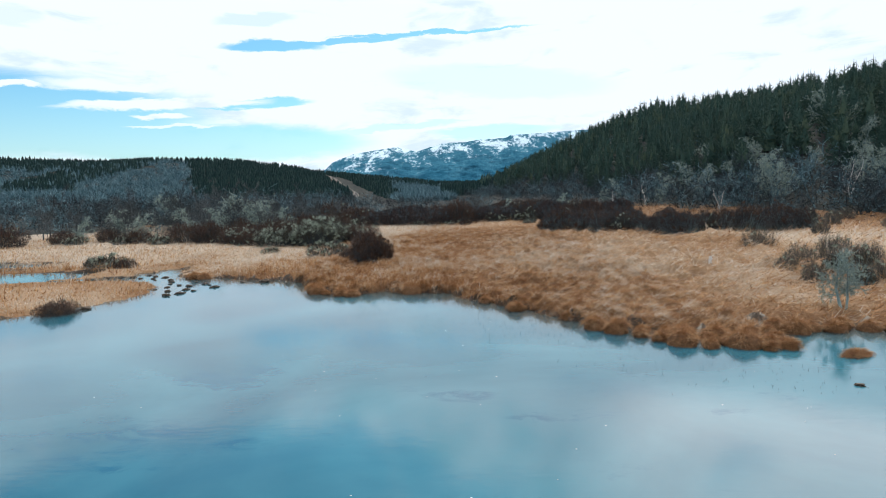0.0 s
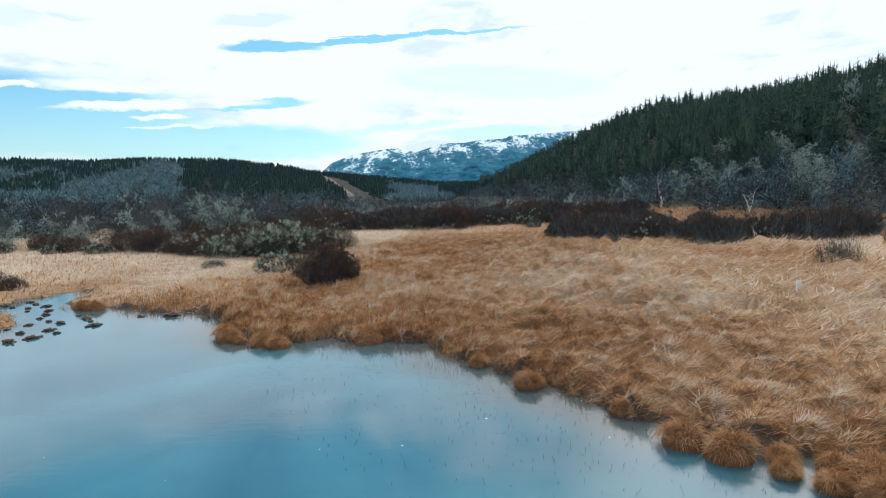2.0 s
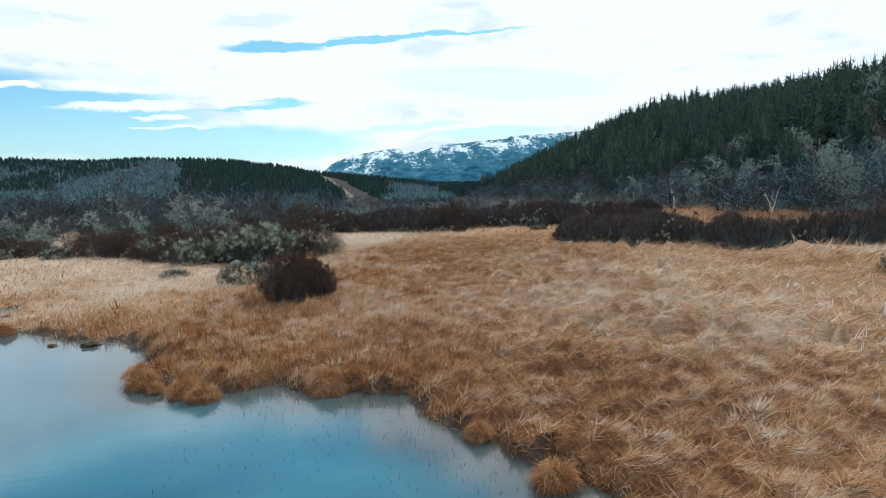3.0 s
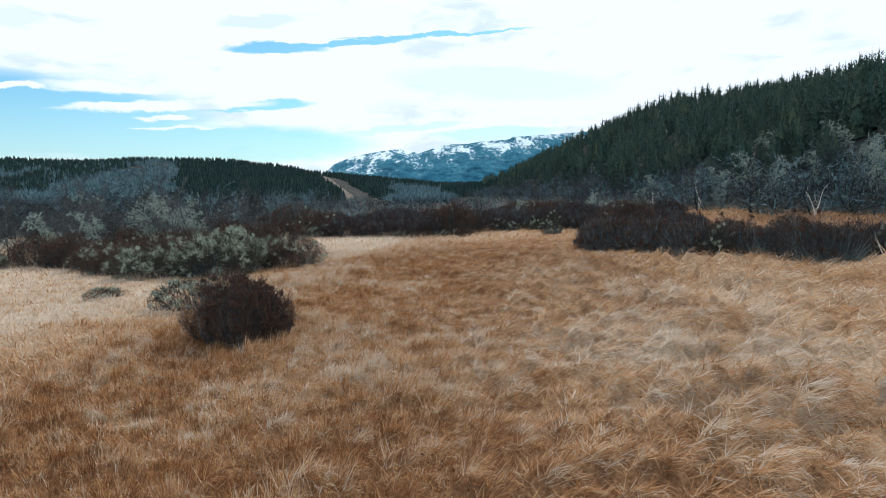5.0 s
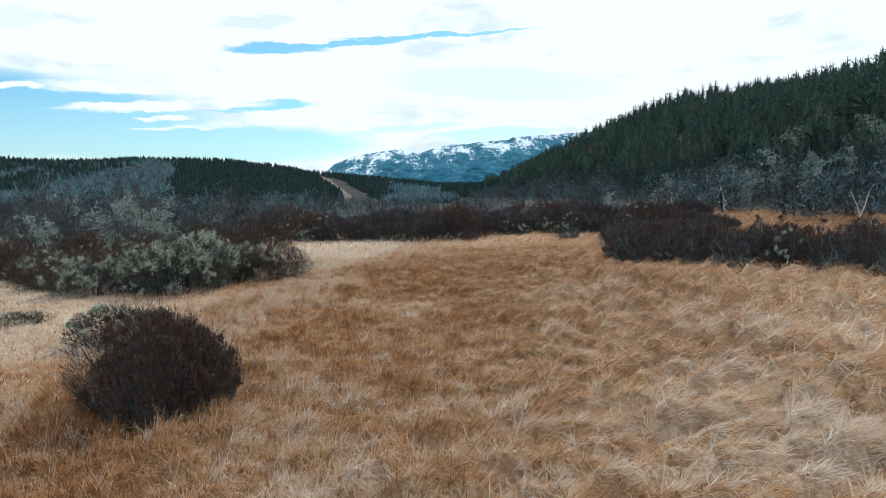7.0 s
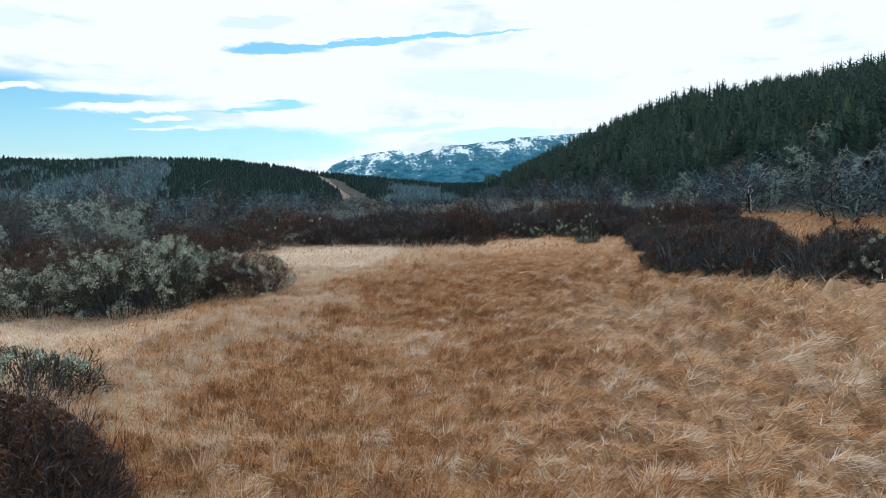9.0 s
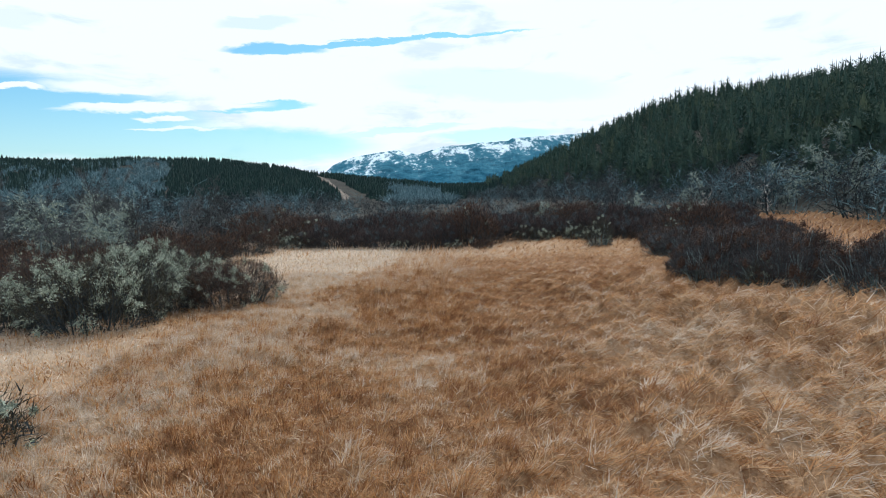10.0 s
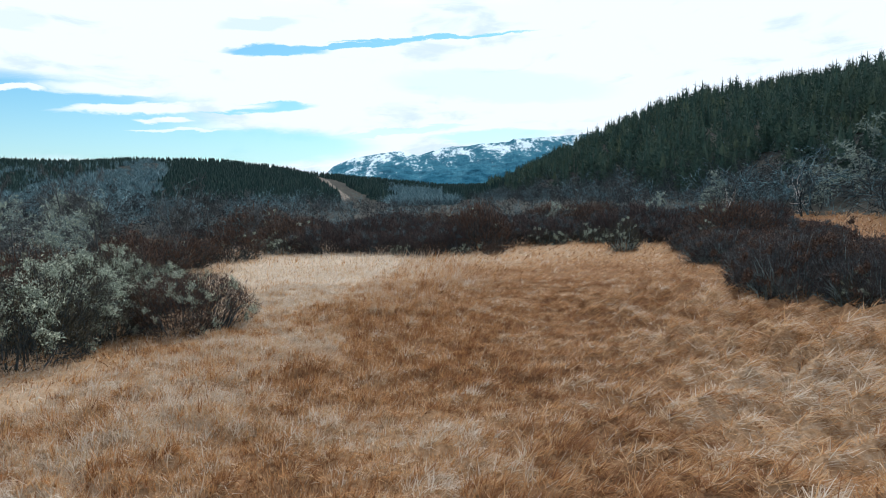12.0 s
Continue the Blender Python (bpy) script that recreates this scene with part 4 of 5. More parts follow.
def build_bare_woods():
    rng = np.random.default_rng(12)
    models = [twiggy(100 + k) for k in range(5)]
    # grey scrub on the open parts of the ridge
    side, dist = np.radians(rng.uniform(-44, 6, 7000)), rng.uniform(230, 640, 7000)
    x, y = np.sin(side) * dist, np.cos(side) * dist
    a, v = np.degrees(side), smooth(200, 640, dist) ** 1.2
    keep = ((a < -30) & (v < 0.85)) | ((a > -26.5) & (a < -22) & (v < 0.9)) | ((v < 0.12) & (a < -22)) | ((a < -22) & (v < 0.8)) | ((a > -5) & (a < 1) & (v < 0.8))
    x, y = x[keep], y[keep]
    keep = np.abs(np.degrees(np.arctan2(x, y)) + 12.3 - (1 - (np.hypot(x, y) - 310) / 320) * 5.2) > 2
    x, y = x[keep], y[keep]
    small = [tuffet(120 + k) for k in range(6)]
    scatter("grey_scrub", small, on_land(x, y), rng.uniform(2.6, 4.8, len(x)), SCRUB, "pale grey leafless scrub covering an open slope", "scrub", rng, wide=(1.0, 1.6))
    # leafless thicket on the valley floor
    side, dist = np.radians(rng.uniform(-46, 13, 1000)), rng.uniform(86, 250, 1000)
    x, y = np.sin(side) * dist, np.cos(side) * dist
    keep = (x < foot(y) + 6) & (y > 90 - 8 * smooth(-12, -24, x))
    x, y = x[keep], y[keep]
    pale = rng.random(len(x)) < 0.22 + 0.1 * smooth(-16, -30, x)
    h = rng.uniform(1.8, 3.6, len(x)) * (0.85 + 0.75 * smooth(-16, -34, x))
    scatter("leafless_thicket", models, on_land(x[~pale], y[~pale]), h[~pale], TWIG_TEAL_GREY, "dark grey-brown leafless thicket across a valley floor", "thicket", rng, wide=(0.9, 1.5))
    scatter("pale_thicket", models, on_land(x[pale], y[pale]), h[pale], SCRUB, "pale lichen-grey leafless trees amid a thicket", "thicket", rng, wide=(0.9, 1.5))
    # bare trees at the hill's foot
    y = 48 + 250 * rng.random(850) ** 1.6
    x = foot(y) + rng.uniform(-12, 6, len(y))
    pale = rng.random(len(x)) < 0.2 + 0.2 * smooth(130, 90, y)
    h = rng.uniform(1.4, 4.2, len(x)) * (1 + 0.3 * smooth(120, 90, y))
    scatter("hillfoot_thicket", models, on_land(x[~pale], y[~pale]), h[~pale], TWIG_GREY, "dark leafless bushes along the foot of a hill", "thicket", rng, wide=(0.9, 1.4))
    scatter("hillfoot_scrub", models, on_land(x[pale], y[pale]), h[pale], SCRUB, "pale grey leafless bushes along the foot of a hill", "thicket", rng, wide=(0.9, 1.4))


build_bare_woods()


def build_scar():
    """Bare landslip on the far ridge."""
    u, v = np.meshgrid(np.linspace(0, 1, 14), np.linspace(0, 1, 40))
    a = np.radians(-12.6 + (1 - v) * 4.9 - (u - 0.5) * (0.6 + 0.6 * (1 - v) ** 1.5) * (0.3 + 0.8 * vnoise(v * 9, u * 3, 4) + 0.5 * vnoise(v * 26, u * 2, 14)))
    dist = 285 + 345 * v
    x, y = np.sin(a) * dist, np.cos(a) * dist
    z = land(x, y, False) - 0.6 + 1.6 * smooth(0, 0.15, v) + 1.2 * (vnoise(u * 6, v * 9, 7) - 0.5) - 6 * np.maximum(np.abs(u - 0.5) * 2 - 0.85, 0) / 0.15
    idx = np.arange(u.size).reshape(u.shape)
    quads = np.stack([idx[:-1, :-1], idx[:-1, 1:], idx[1:, 1:], idx[1:, :-1]], -1).reshape(-1, 4)
    tagged(new("landslip", mesh("landslip", np.stack([x, y, z], -1).reshape(-1, 3), [quads], SCAR)), "bare tan gravel landslip scar on a ridge", "landslip", kind="structure")


build_scar()


def stand(ob, x, y, turn=0.0, scale=1.0, sink=0.05):
    ob.matrix_basis = pose(x, y, float(land(x, y, False)) - sink, 0, 0, turn) @ Matrix.Diagonal((scale, scale, scale, 1))
    return ob


def again(ob, x, y, turn=0.0, scale=1.0, tall=1.0, sink=0.05):
    m = pose(x, y, float(land(x, y, False)) - sink, 0, 0, turn) @ Matrix.Diagonal((scale, scale, scale * tall, 1))
    keep = tuple(ob.scale)
    ob.scale = (1, 1, 1)
    c = copy_thing(ob, m)
    ob.scale = keep
    return c


# ---------- single trees ----------
silver = bare_tree("lichen_tree", 301, 4.9, LICHEN_BARK, "broad leafless tree silvery with pale lichen by the hill", "tree", spread=1.5, lichen=LEAF_SAGE, lift=-0.03, bend=0.28, thick=0.028)
stand(silver, 43.2, 79.6, 0, 1.05)
silver_b = bare_tree("lichen_tree", 302, 4.4, LICHEN_BARK, "leafless lichen-grey tree standing at the hill's foot", "tree", spread=1.3, lichen=LEAF_SAGE, lift=0.0, bend=0.26)
stand(silver_b, 38.0, 90, 40)
for x, y, w, k in ((34.5, 95, 120, 0.85), (48.0, 94, 200, 1.05), (56, 82, 70, 1.1), (45, 104, 300, 1.1), (-20.5, 66.4, 20, 0.95), (-16.8, 65.6, 170, 0.6), (-32.5, 65.5, 60, 0.7), (-39, 66, 130, 0.65), (-23.2, 64.6, 250, 0.8), (-27.2, 65.4, 330, 0.8), (-18.2, 66.6, 90, 0.75), (-36, 68, 20, 0.8), (60, 90, 15, 1.0), (41.0, 96, 80, 0.8), (31, 108, 260, 0.9), (51, 84, 150, 0.7), (27, 103, 10, 0.6), (17.5, 92, 75, 0.75), (39.2, 97.5, 210, 1.05), (10.5, 99, 130, 0.6), (46.5, 88, 35, 0.95), (53, 77, 185, 0.9), (43, 91, 285, 0.85), (36.5, 101, 155, 0.9)):
    again(silver_b, x, y, w, k)
for x, y, w, k in ((-22.4, 76.2, 200, 0.74), (-30.0, 87.8, 95, 0.86), (-46.5, 104, 310, 0.9), (62, 99, 250, 1.05), (51.6, 71.4, 140, 1.1)):
    again(silver, x, y, w, k)
dead = bare_tree("dead_tree", 303, 3.2, WHITE_WOOD, "bleached white dead tree with few bare limbs", "tree", spread=0.9, level=2, kids=(0, 1), twigs=0, bend=0.3)
stand(dead, 30.6, 92.5, 0, 1.1)
again(dead, 48.4, 72.4, 140, 1.55)
again(dead, 28.0, 100, 220, 0.8)
again(dead, 35.3, 78, 60, 0.9)
dark = bare_tree("bare_tree", 304, 4.8, GREY_BARK, "dark leafless tree with fine grey twigs in the bog", "tree", spread=1.1, twigs=3)
stand(dark, -27.5, 72)
for x, y, w, k in ((-33, 76, 50, 1.0), (-38.5, 74, 130, 0.85), (-24, 78, 210, 1.1), (-43, 84, 300, 1.1), (-30, 88, 20, 1.2), (-18.5, 82, 80, 0.9), (-50, 78, 170, 0.9), (-56, 90, 10, 1.2), (-36, 98, 250, 1.3), (-22, 96, 110, 1.1),
                   (-29.5, 75, 160, 1.1), (-35, 82, 30, 1.2), (-20.5, 76, 330, 0.9), (-40, 79, 75, 1.0), (-26, 84, 15, 1.1), (-47, 72, 95, 0.9), (-31, 70, 280, 0.8), (-15, 88, 140, 0.8), (-61, 82, 55, 1.1),
                   (-25.5, 64.2, 40, 0.85), (-23.5, 66, 190, 0.95), (-21.8, 64.0, 270, 0.8), (-19.5, 65.5, 120, 0.85), (-17.8, 64.3, 60, 0.8), (-26.5, 68, 310, 1.0), (-22.5, 69.5, 20, 1.05), (-18.8, 69, 160, 0.9), (-16, 67.5, 230, 0.85),
                   (-14.6, 71, 100, 0.7), (-34.8, 67, 140, 0.95), (-40, 67, 10, 0.95), (-31, 66.5, 200, 0.7), (-37.5, 70, 80, 1.0), (-28.5, 66.5, 250, 0.85), (-15.5, 76, 300, 0.9)):
    again(dark, x, y, w, k * (1.0 if y > 70 else 0.9))
small = bare_tree("small_lichen_tree", 306, 2.0, LICHEN_BARK, "small crooked leafless tree crusted with grey-green lichen near water", "tree", spread=0.95, lichen=LEAF_SAGE, thick=0.036, clear=2, lean=0.04, twigs=4)
stand(small, 13.8, 20.8)

# ---------- bushes ----------
dark_bush = shrub("dark_bush", 401, 1.6, 1.45, 2.0, "round dense dark reddish-brown bush alone in the grass", mats=(TWIG_DARK, TWIG_SLATE), sprays=44000, spray=(0.05, 0.15), width=0.011, stems=150, up=0.25, inner=0.5, leaf=TWIG_RUST, clumps=120, leaf_size=0.05, spikes=700, clump_size=0.12)
stand(dark_bush, -4.45, 38.75)
low_sage = shrub("low_sage_shrub", 402, 1.6, 1.0, 0.95, "low straggling grey-green shrub in pale grass", mats=(LEAF_GREEN, TWIG_GREY), sprays=3000, spray=(0.08, 0.2), leaf=LEAF_SAGE, clumps=34, leaf_size=0.045, clump_size=0.11)
stand(low_sage, -8.2, 44.6, 0, 1.2)
for x, y, w, k in ((-13.4, 47.6, 60, 0.6),):
    again(low_sage, x, y, w, k)
SAGE_LABEL = "large bush of grey-green lichened leaves over dark stems"
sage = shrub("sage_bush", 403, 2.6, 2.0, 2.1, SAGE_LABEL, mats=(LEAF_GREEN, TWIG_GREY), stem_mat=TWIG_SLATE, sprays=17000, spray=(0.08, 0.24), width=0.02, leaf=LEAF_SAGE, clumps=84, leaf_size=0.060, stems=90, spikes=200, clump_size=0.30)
stand(sage, -11.2, 54.4)
for x, y, w, k, tall in ((-10.2, 57.0, 100, 0.8, 0.95), (-14.5, 54.3, 200, 0.85, 0.8), (-12.2, 59.6, 300, 0.9, 1.05), (-13.8, 62.6, 20, 0.85, 1.05), (-10.9, 62.0, 170, 0.7, 1.0)):
    again(sage, x, y, w, k, tall)
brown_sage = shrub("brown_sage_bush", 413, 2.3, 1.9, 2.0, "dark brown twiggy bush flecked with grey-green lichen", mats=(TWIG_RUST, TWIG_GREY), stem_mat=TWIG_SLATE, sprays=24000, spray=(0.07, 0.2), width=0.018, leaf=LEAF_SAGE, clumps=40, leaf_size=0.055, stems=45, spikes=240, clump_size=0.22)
stand(brown_sage, -7.9, 57.4, 0, 0.8)
for x, y, w, k, tall in ((-15.2, 58.0, 140, 0.9, 1.0), (-12.6, 56.6, 250, 0.75, 1.15), (-17.6, 56.4, 60, 0.8, 0.85), (-19.8, 58.6, 310, 0.9, 0.8)):
    again(brown_sage, x, y, w, k, tall)
rust = shrub("rust_bush", 404, 1.9, 1.7, 1.7, "dense rusty-brown leafless bush beside lichened shrubs", mats=(TWIG_RUST, TWIG_GREY), up=0.35, sprays=7500, spray=(0.1, 0.28), width=0.026, stems=70, leaf=LEAF_SAGE, clumps=5, leaf_size=0.05, spikes=160, clump_size=0.14)
stand(rust, -9.6, 60.8, 0, 0.68)
for x, y, w, k in ((-17.5, 61, 20, 1.1), (-20.5, 60.6, 80, 1.0), (-23.2, 61.0, 140, 1.1), (-26, 62.5, 200, 1.1), (-16.2, 63.6, 260, 1.1), (-18, 66, 310, 1.2), (-23, 67, 40, 1.2), (-12.9, 57.0, 70, 0.85),
                   (-31.5, 63, 60, 0.8), (-36, 66, 90, 0.8), (-40.5, 65, 10, 0.8), (-44.5, 62, 100, 1.2), (-50, 63, 190, 1.1), (-14.2, 66.5, 130, 1.05), (-14.8, 70, 220, 1.15), (-15, 74, 300, 1.1), (-13.8, 78, 20, 1.1), (-17.5, 73, 170, 1.3), (-21, 64, 350, 1.1), (-25, 65.5, 110, 1.1)):
    again(rust, x, y, w, k)
hedge = shrub("willow_thicket", 405, 2.4, 2.0, 2.12, "tall dense dark leafless thicket bordering the grass", mats=(TWIG_BLACK, TWIG_SLATE), sprays=16000, spray=(0.10, 0.42), width=0.015, stems=210, up=0.45, inner=0.5, spikes=260, chaos=0.6, stem_mat=LICHEN_BARK, leaf=TWIG_RUST, clumps=40, leaf_size=0.07, clump_size=0.22)
stand(hedge, 11.3, 59.7)
for x, y, w, k, tall in ((13.0, 57.4, 40, 0.95, 1.02), (15.2, 55.7, 90, 0.95, 1.0), (17.6, 53.9, 150, 0.9, 1.0), (20.2, 52.0, 200, 0.95, 1.05), (23.2, 52.6, 20, 0.95, 1.0), (26.2, 53.6, 330, 1.0, 1.0), (29.2, 54.4, 70, 1.0, 1.05), (32.2, 55.8, 240, 0.9, 1.0),
                         (14.4, 60.8, 250, 1.0, 0.98), (17.6, 57.8, 300, 1.0, 0.9), (20.6, 55.6, 115, 1.0, 0.95), (13.4, 65.4, 110, 0.9, 0.8), (13.5, 69.4, 30, 0.95, 0.78), (15.2, 72.6, 190, 0.9, 0.7), (17.2, 65.0, 270, 0.95, 0.72), (15.0, 76.0, 10, 0.85, 0.75), (17.0, 70.0, 130, 0.95, 0.7)):
    again(hedge, x, y, w, k, tall)
grey_willow = shrub("lichened_willow", 408, 1.2, 1.1, 1.9, "grey-green lichened willow bush within a dark thicket", mats=(LEAF_GREEN, TWIG_GREY), stem_mat=LICHEN_BARK, sprays=4000, spray=(0.14, 0.36), width=0.024, leaf=LEAF_SAGE, clumps=22, leaf_size=0.06, stems=60, up=0.6)
stand(grey_willow, 15.9, 54.4, 0, 0.9)
for x, y, w, k in ((22.6, 51.9, 70, 0.8), (11.8, 56.9, 150, 0.6), (11.0, 77.5, 10, 0.95), (15.6, 75.6, 200, 0.8), (33.5, 56, 100, 0.8), (18.6, 28.9, 40, 0.5), (20.6, 29.8, 130, 0.6), (17.6, 25.4, 220, 0.45)):
    again(grey_willow, x, y, w, k)
wine = shrub("wine_brown_thicket", 406, 3.0, 2.2, 1.65, "wine-brown leafless thicket at the meadow's far edge", mats=(TWIG_WINE, TWIG_GREY), sprays=8000, spray=(0.15, 0.45), width=0.032, stems=90, up=0.6, spikes=320, leaf=TWIG_SLATE, clumps=26, leaf_size=0.09, clump_size=0.25)
stand(wine, -8.2, 81.8)
for k, (x, y) in enumerate(((-4.4, 80.8), (-0.8, 79.9), (2.2, 81), (5.5, 85), (9.0, 86), (12.5, 84.5), (-12, 86), (-6, 87), (0, 87), (15.5, 81.5), (18.5, 79), (16, 88), (20, 85), (25, 88), (-16, 91), (6, 92), (-3, 93), (3.5, 88.5))):
    again(rust if k % 4 == 2 else wine, x, y, 57 * k, (1.35 if k % 4 == 2 else 0.9) + 0.08 * (k % 4), (0.85 if k % 4 == 2 else 0.9) + 0.14 * (k % 3))
for x, y, w, k in ((16.5, 75, 20, 0.8), (20.5, 74.5, 100, 0.75), (23.5, 79, 170, 0.8), (24, 84, 250, 0.85)):
    again(wine, x, y, w, k, 0.85)
for k, (x, y) in enumerate(((-24, 97), (-19, 95), (-13, 97), (-8, 96), (-1, 98), (4.5, 97), (9.5, 94), (13, 98), (18, 94), (22.5, 96), (10.5, 102), (-5, 103), (1, 105), (16, 104))):
    again(rust if k % 3 == 1 else wine, x, y, 83 * k, (1.3 if k % 3 == 1 else 0.9) + 0.08 * (k % 4), 0.75 + 0.1 * (k % 3))
sage_small = shrub("small_sage_bush", 409, 1.4, 1.15, 0.95, "small grey-green lichened bush on pale boggy grass", mats=(LEAF_GREEN, TWIG_GREY), stem_mat=LICHEN_BARK, sprays=3600, spray=(0.07, 0.2), width=0.024, leaf=LEAF_SAGE, clumps=26, leaf_size=0.055, stems=50)
stand(sage_small, -22.8, 40.8)
for x, y, w, k in ((-2.6, 78.6, 20, 0.8), (0.9, 78.2, 70, 0.6), (7.4, 83.4, 200, 1.1), (10.8, 83.6, 120, 1.2), (-11.3, 81.4, 0, 1.1), (-32.5, 62.0, 50, 0.85), (-28.2, 61.0, 150, 0.95), (-38, 63, 40, 0.9), (-13.5, 85, 80, 1.0)):
    again(sage_small, x, y, w, k)
again(rust, -21.2, 40.4, 60, 0.42)
again(rust, -6.4, 42.0, 200, 0.42)
again(rust, 2.9, 78.0, 10, 0.4)
again(rust, -16.2, 25.3, 120, 0.5, 0.85)
upright = shrub("upright_shrub", 407, 0.85, 0.7, 1.15, "dark upright twiggy shrub standing in rusty grass", mats=(TWIG_OLIVE, TWIG_PALE), sprays=1300, spray=(0.2, 0.5), width=0.012, stems=70, up=0.8, leaf=LEAF_SAGE, clumps=5, leaf_size=0.04, clump_size=0.08, spikes=150)
stand(upright, 20.9, 40.3, 0, 1.25)
for x, y, w, k in ((17.2, 30.4, 50, 0.85), (18.9, 32.2, 110, 1.05), (20.8, 32.6, 200, 1.1), (16.6, 27.2, 260, 0.8), (19.3, 26.6, 20, 1.0), (22.2, 28.6, 80, 1.2), (23.5, 36.5, 140, 1.1), (23.2, 33.2, 300, 1.0), (31, 50, 30, 1.0), (37, 58, 80, 1.2), (41, 62, 10, 1.1), (35, 47, 10, 0.9), (39, 53, 60, 1.0), (45, 60, 200, 1.2)):
    again(upright, x, y, w, k)


# ---------- white stake ----------
def build_stake():
    ob = thing("marker_stakes", "pair of short weathered white stakes with a crosspiece", "marker")
    for x in (-0.11, 0.11):
        bm = bmesh.new()
        bmesh.ops.create_cube(bm, size=1, matrix=Matrix.Translation((x, 0, 0.42)) @ Matrix.Diagonal((0.10, 0.08, 1.0, 1)))
        bmesh.ops.bevel(bm, geom=bm.edges[:], offset=0.012, segments=2, affect="EDGES")
        me = bpy.data.meshes.new("stake")
        bm.to_mesh(me)
        bm.free()
        me.materials.append(WHITE_WOOD)
        part("stake", me, ob).matrix_basis = pose(0, 0, 0, 0, 4 if x < 0 else -5, 0)
    bm = bmesh.new()
    bmesh.ops.create_cube(bm, size=1, matrix=Matrix.Translation((0, -0.055, 0.78)) @ Matrix.Diagonal((0.27, 0.03, 0.08, 1)))
    bmesh.ops.bevel(bm, geom=bm.edges[:], offset=0.008, segments=2, affect="EDGES")
    me = bpy.data.meshes.new("crosspiece")
    bm.to_mesh(me)
    bm.free()
    me.materials.append(WHITE_WOOD)
    part("crosspiece", me, ob)
    stand(ob, 14.25, 32.4, 0, 0.82)


build_stake()


# ---------- grass ----------
def blades(roots, lean, length, width, tint, rng, rise, name, label, parts=(1.0, 0.7)):
    """Blades of grass in one mesh, each of as many bent stretches as it has parts: their widths, from the root up."""
    n = len(roots)
    up = np.array([0, 0, 1.0])
    side = np.stack([-lean[:, 1], lean[:, 0], np.zeros(n)], 1)
    side = unit(side + rng.normal(0, 0.35, (n, 3)))
    p, rows, angle = roots, [], rise
    for f in parts:
        rows += [p - side * (width * f / 2)[:, None], p + side * (width * f / 2)[:, None]]
        p = p + (length / len(parts))[:, None] * (lean * np.cos(angle)[:, None] + up * np.sin(angle)[:, None])
        angle = angle - rng.uniform(0.5, 1.2, n)
    rows.append(p)
    m = len(rows)
    base = np.arange(n)[:, None] * m
    faces = [base + np.array([[m - 3, m - 2, m - 1]])] + [base + np.array([[2 * k, 2 * k + 1, 2 * k + 3, 2 * k + 2]]) for k in range(len(parts) - 1)]
    return tagged(new(name, mesh(name, np.stack(rows, 1).reshape(-1, 3), faces, GRASS, np.repeat(tint, m))), label, "grass", kind="stuff")


def lay(x, y):
    """The way the wind has laid the grass, as an angle."""
    return -0.45 + 2.6 * (fbm(x / 3.5, y / 3.5, 81, 2) - 0.5) - 0.6 * smooth(0, -8, x)


def meadow(name, label, box, count, width, seed, long=1.0, holes=(), even=0.0, parts=(1.0, 0.7)):
    """Blades over a stretch of the marsh: thick and long on the tufts, thin between them, combed by the wind; an even mat stands straighter and fills the gaps."""
    rng = np.random.default_rng(seed)
    x, y = rng.uniform(box[0], box[1], count), rng.uniform(box[2], box[3], count)
    near, cx, cy, own = tufts_at(x, y)
    keep = (shore(x, y) > 0.02) & (x - foot(y) < -8) & (rng.random(count) < (1.3 - near) * (1 - even) + even)
    keep &= rng.random(count) < 1 - 0.35 * smooth(-12, -15, x) * smooth(41, 37, y)
    keep &= rng.random(count) < 1 - 0.7 * even * smooth(1.5, 5, x) * smooth(26, 31, y) * (1 - streak(x, y))
    for a, b, c, e in holes:
        keep &= ~((x > a) & (x < b) & (y > c) & (y < e))
    x, y, near, cx, cy, own = (v[keep] for v in (x, y, near, cx, cy, own))
    n = len(x)
    tall = tall_at(x, y) * (0.6 + 0.6 * own)
    lock = lattice(np.floor(x * 8 + 0.8 * np.sin(y * 7)), np.floor(y * 8 + 0.8 * np.sin(x * 6)), 17)
    lock_b = lattice(np.floor(x * 8 + 0.8 * np.sin(y * 7)), np.floor(y * 8 + 0.8 * np.sin(x * 6)), 18)
    wind = lay(cx, cy) + (own - 0.5) * 1.1 + (lock_b - 0.5) * 0.9
    # shade in the gaps is put into the hue: blades darken away from tufts
    hue = tint_field(cx, cy) + 0.5 * (lattice(np.floor(cx * 50), np.floor(cy * 50), 5) - 0.5) - 0.35 * np.maximum(near - 0.35, 0) + 0.86 * (lock - 0.5)
    out = np.stack([x - cx, y - cy, 0 * x], 1) / TUFT
    blow = np.stack([np.cos(wind), np.sin(wind), 0 * wind], 1)
    lean = unit(out * 0.9 + blow * 0.8 + rng.normal(0, 0.3 + 0.6 * even, (n, 3)) * np.array([1, 1, 0]))
    length = (0.10 + 0.28 * tall) * rng.uniform(0.75, 1.2, n) * (0.7 + 0.6 * lock_b) * long * (1.15 - 0.6 * near * (1 - even))
    tint = np.clip(hue + 0.03 + rng.normal(0, 0.17, n), 0, 1)
    return blades(np.stack([x, y, land(x, y) - 0.02], 1), lean, length, width * rng.uniform(0.6, 1.4, n), tint, rng, (rng.uniform(0.15, 0.95, n) + 0.45 * even) * (1 - 0.4 * smooth(-1, 4, x)), name, label, parts)


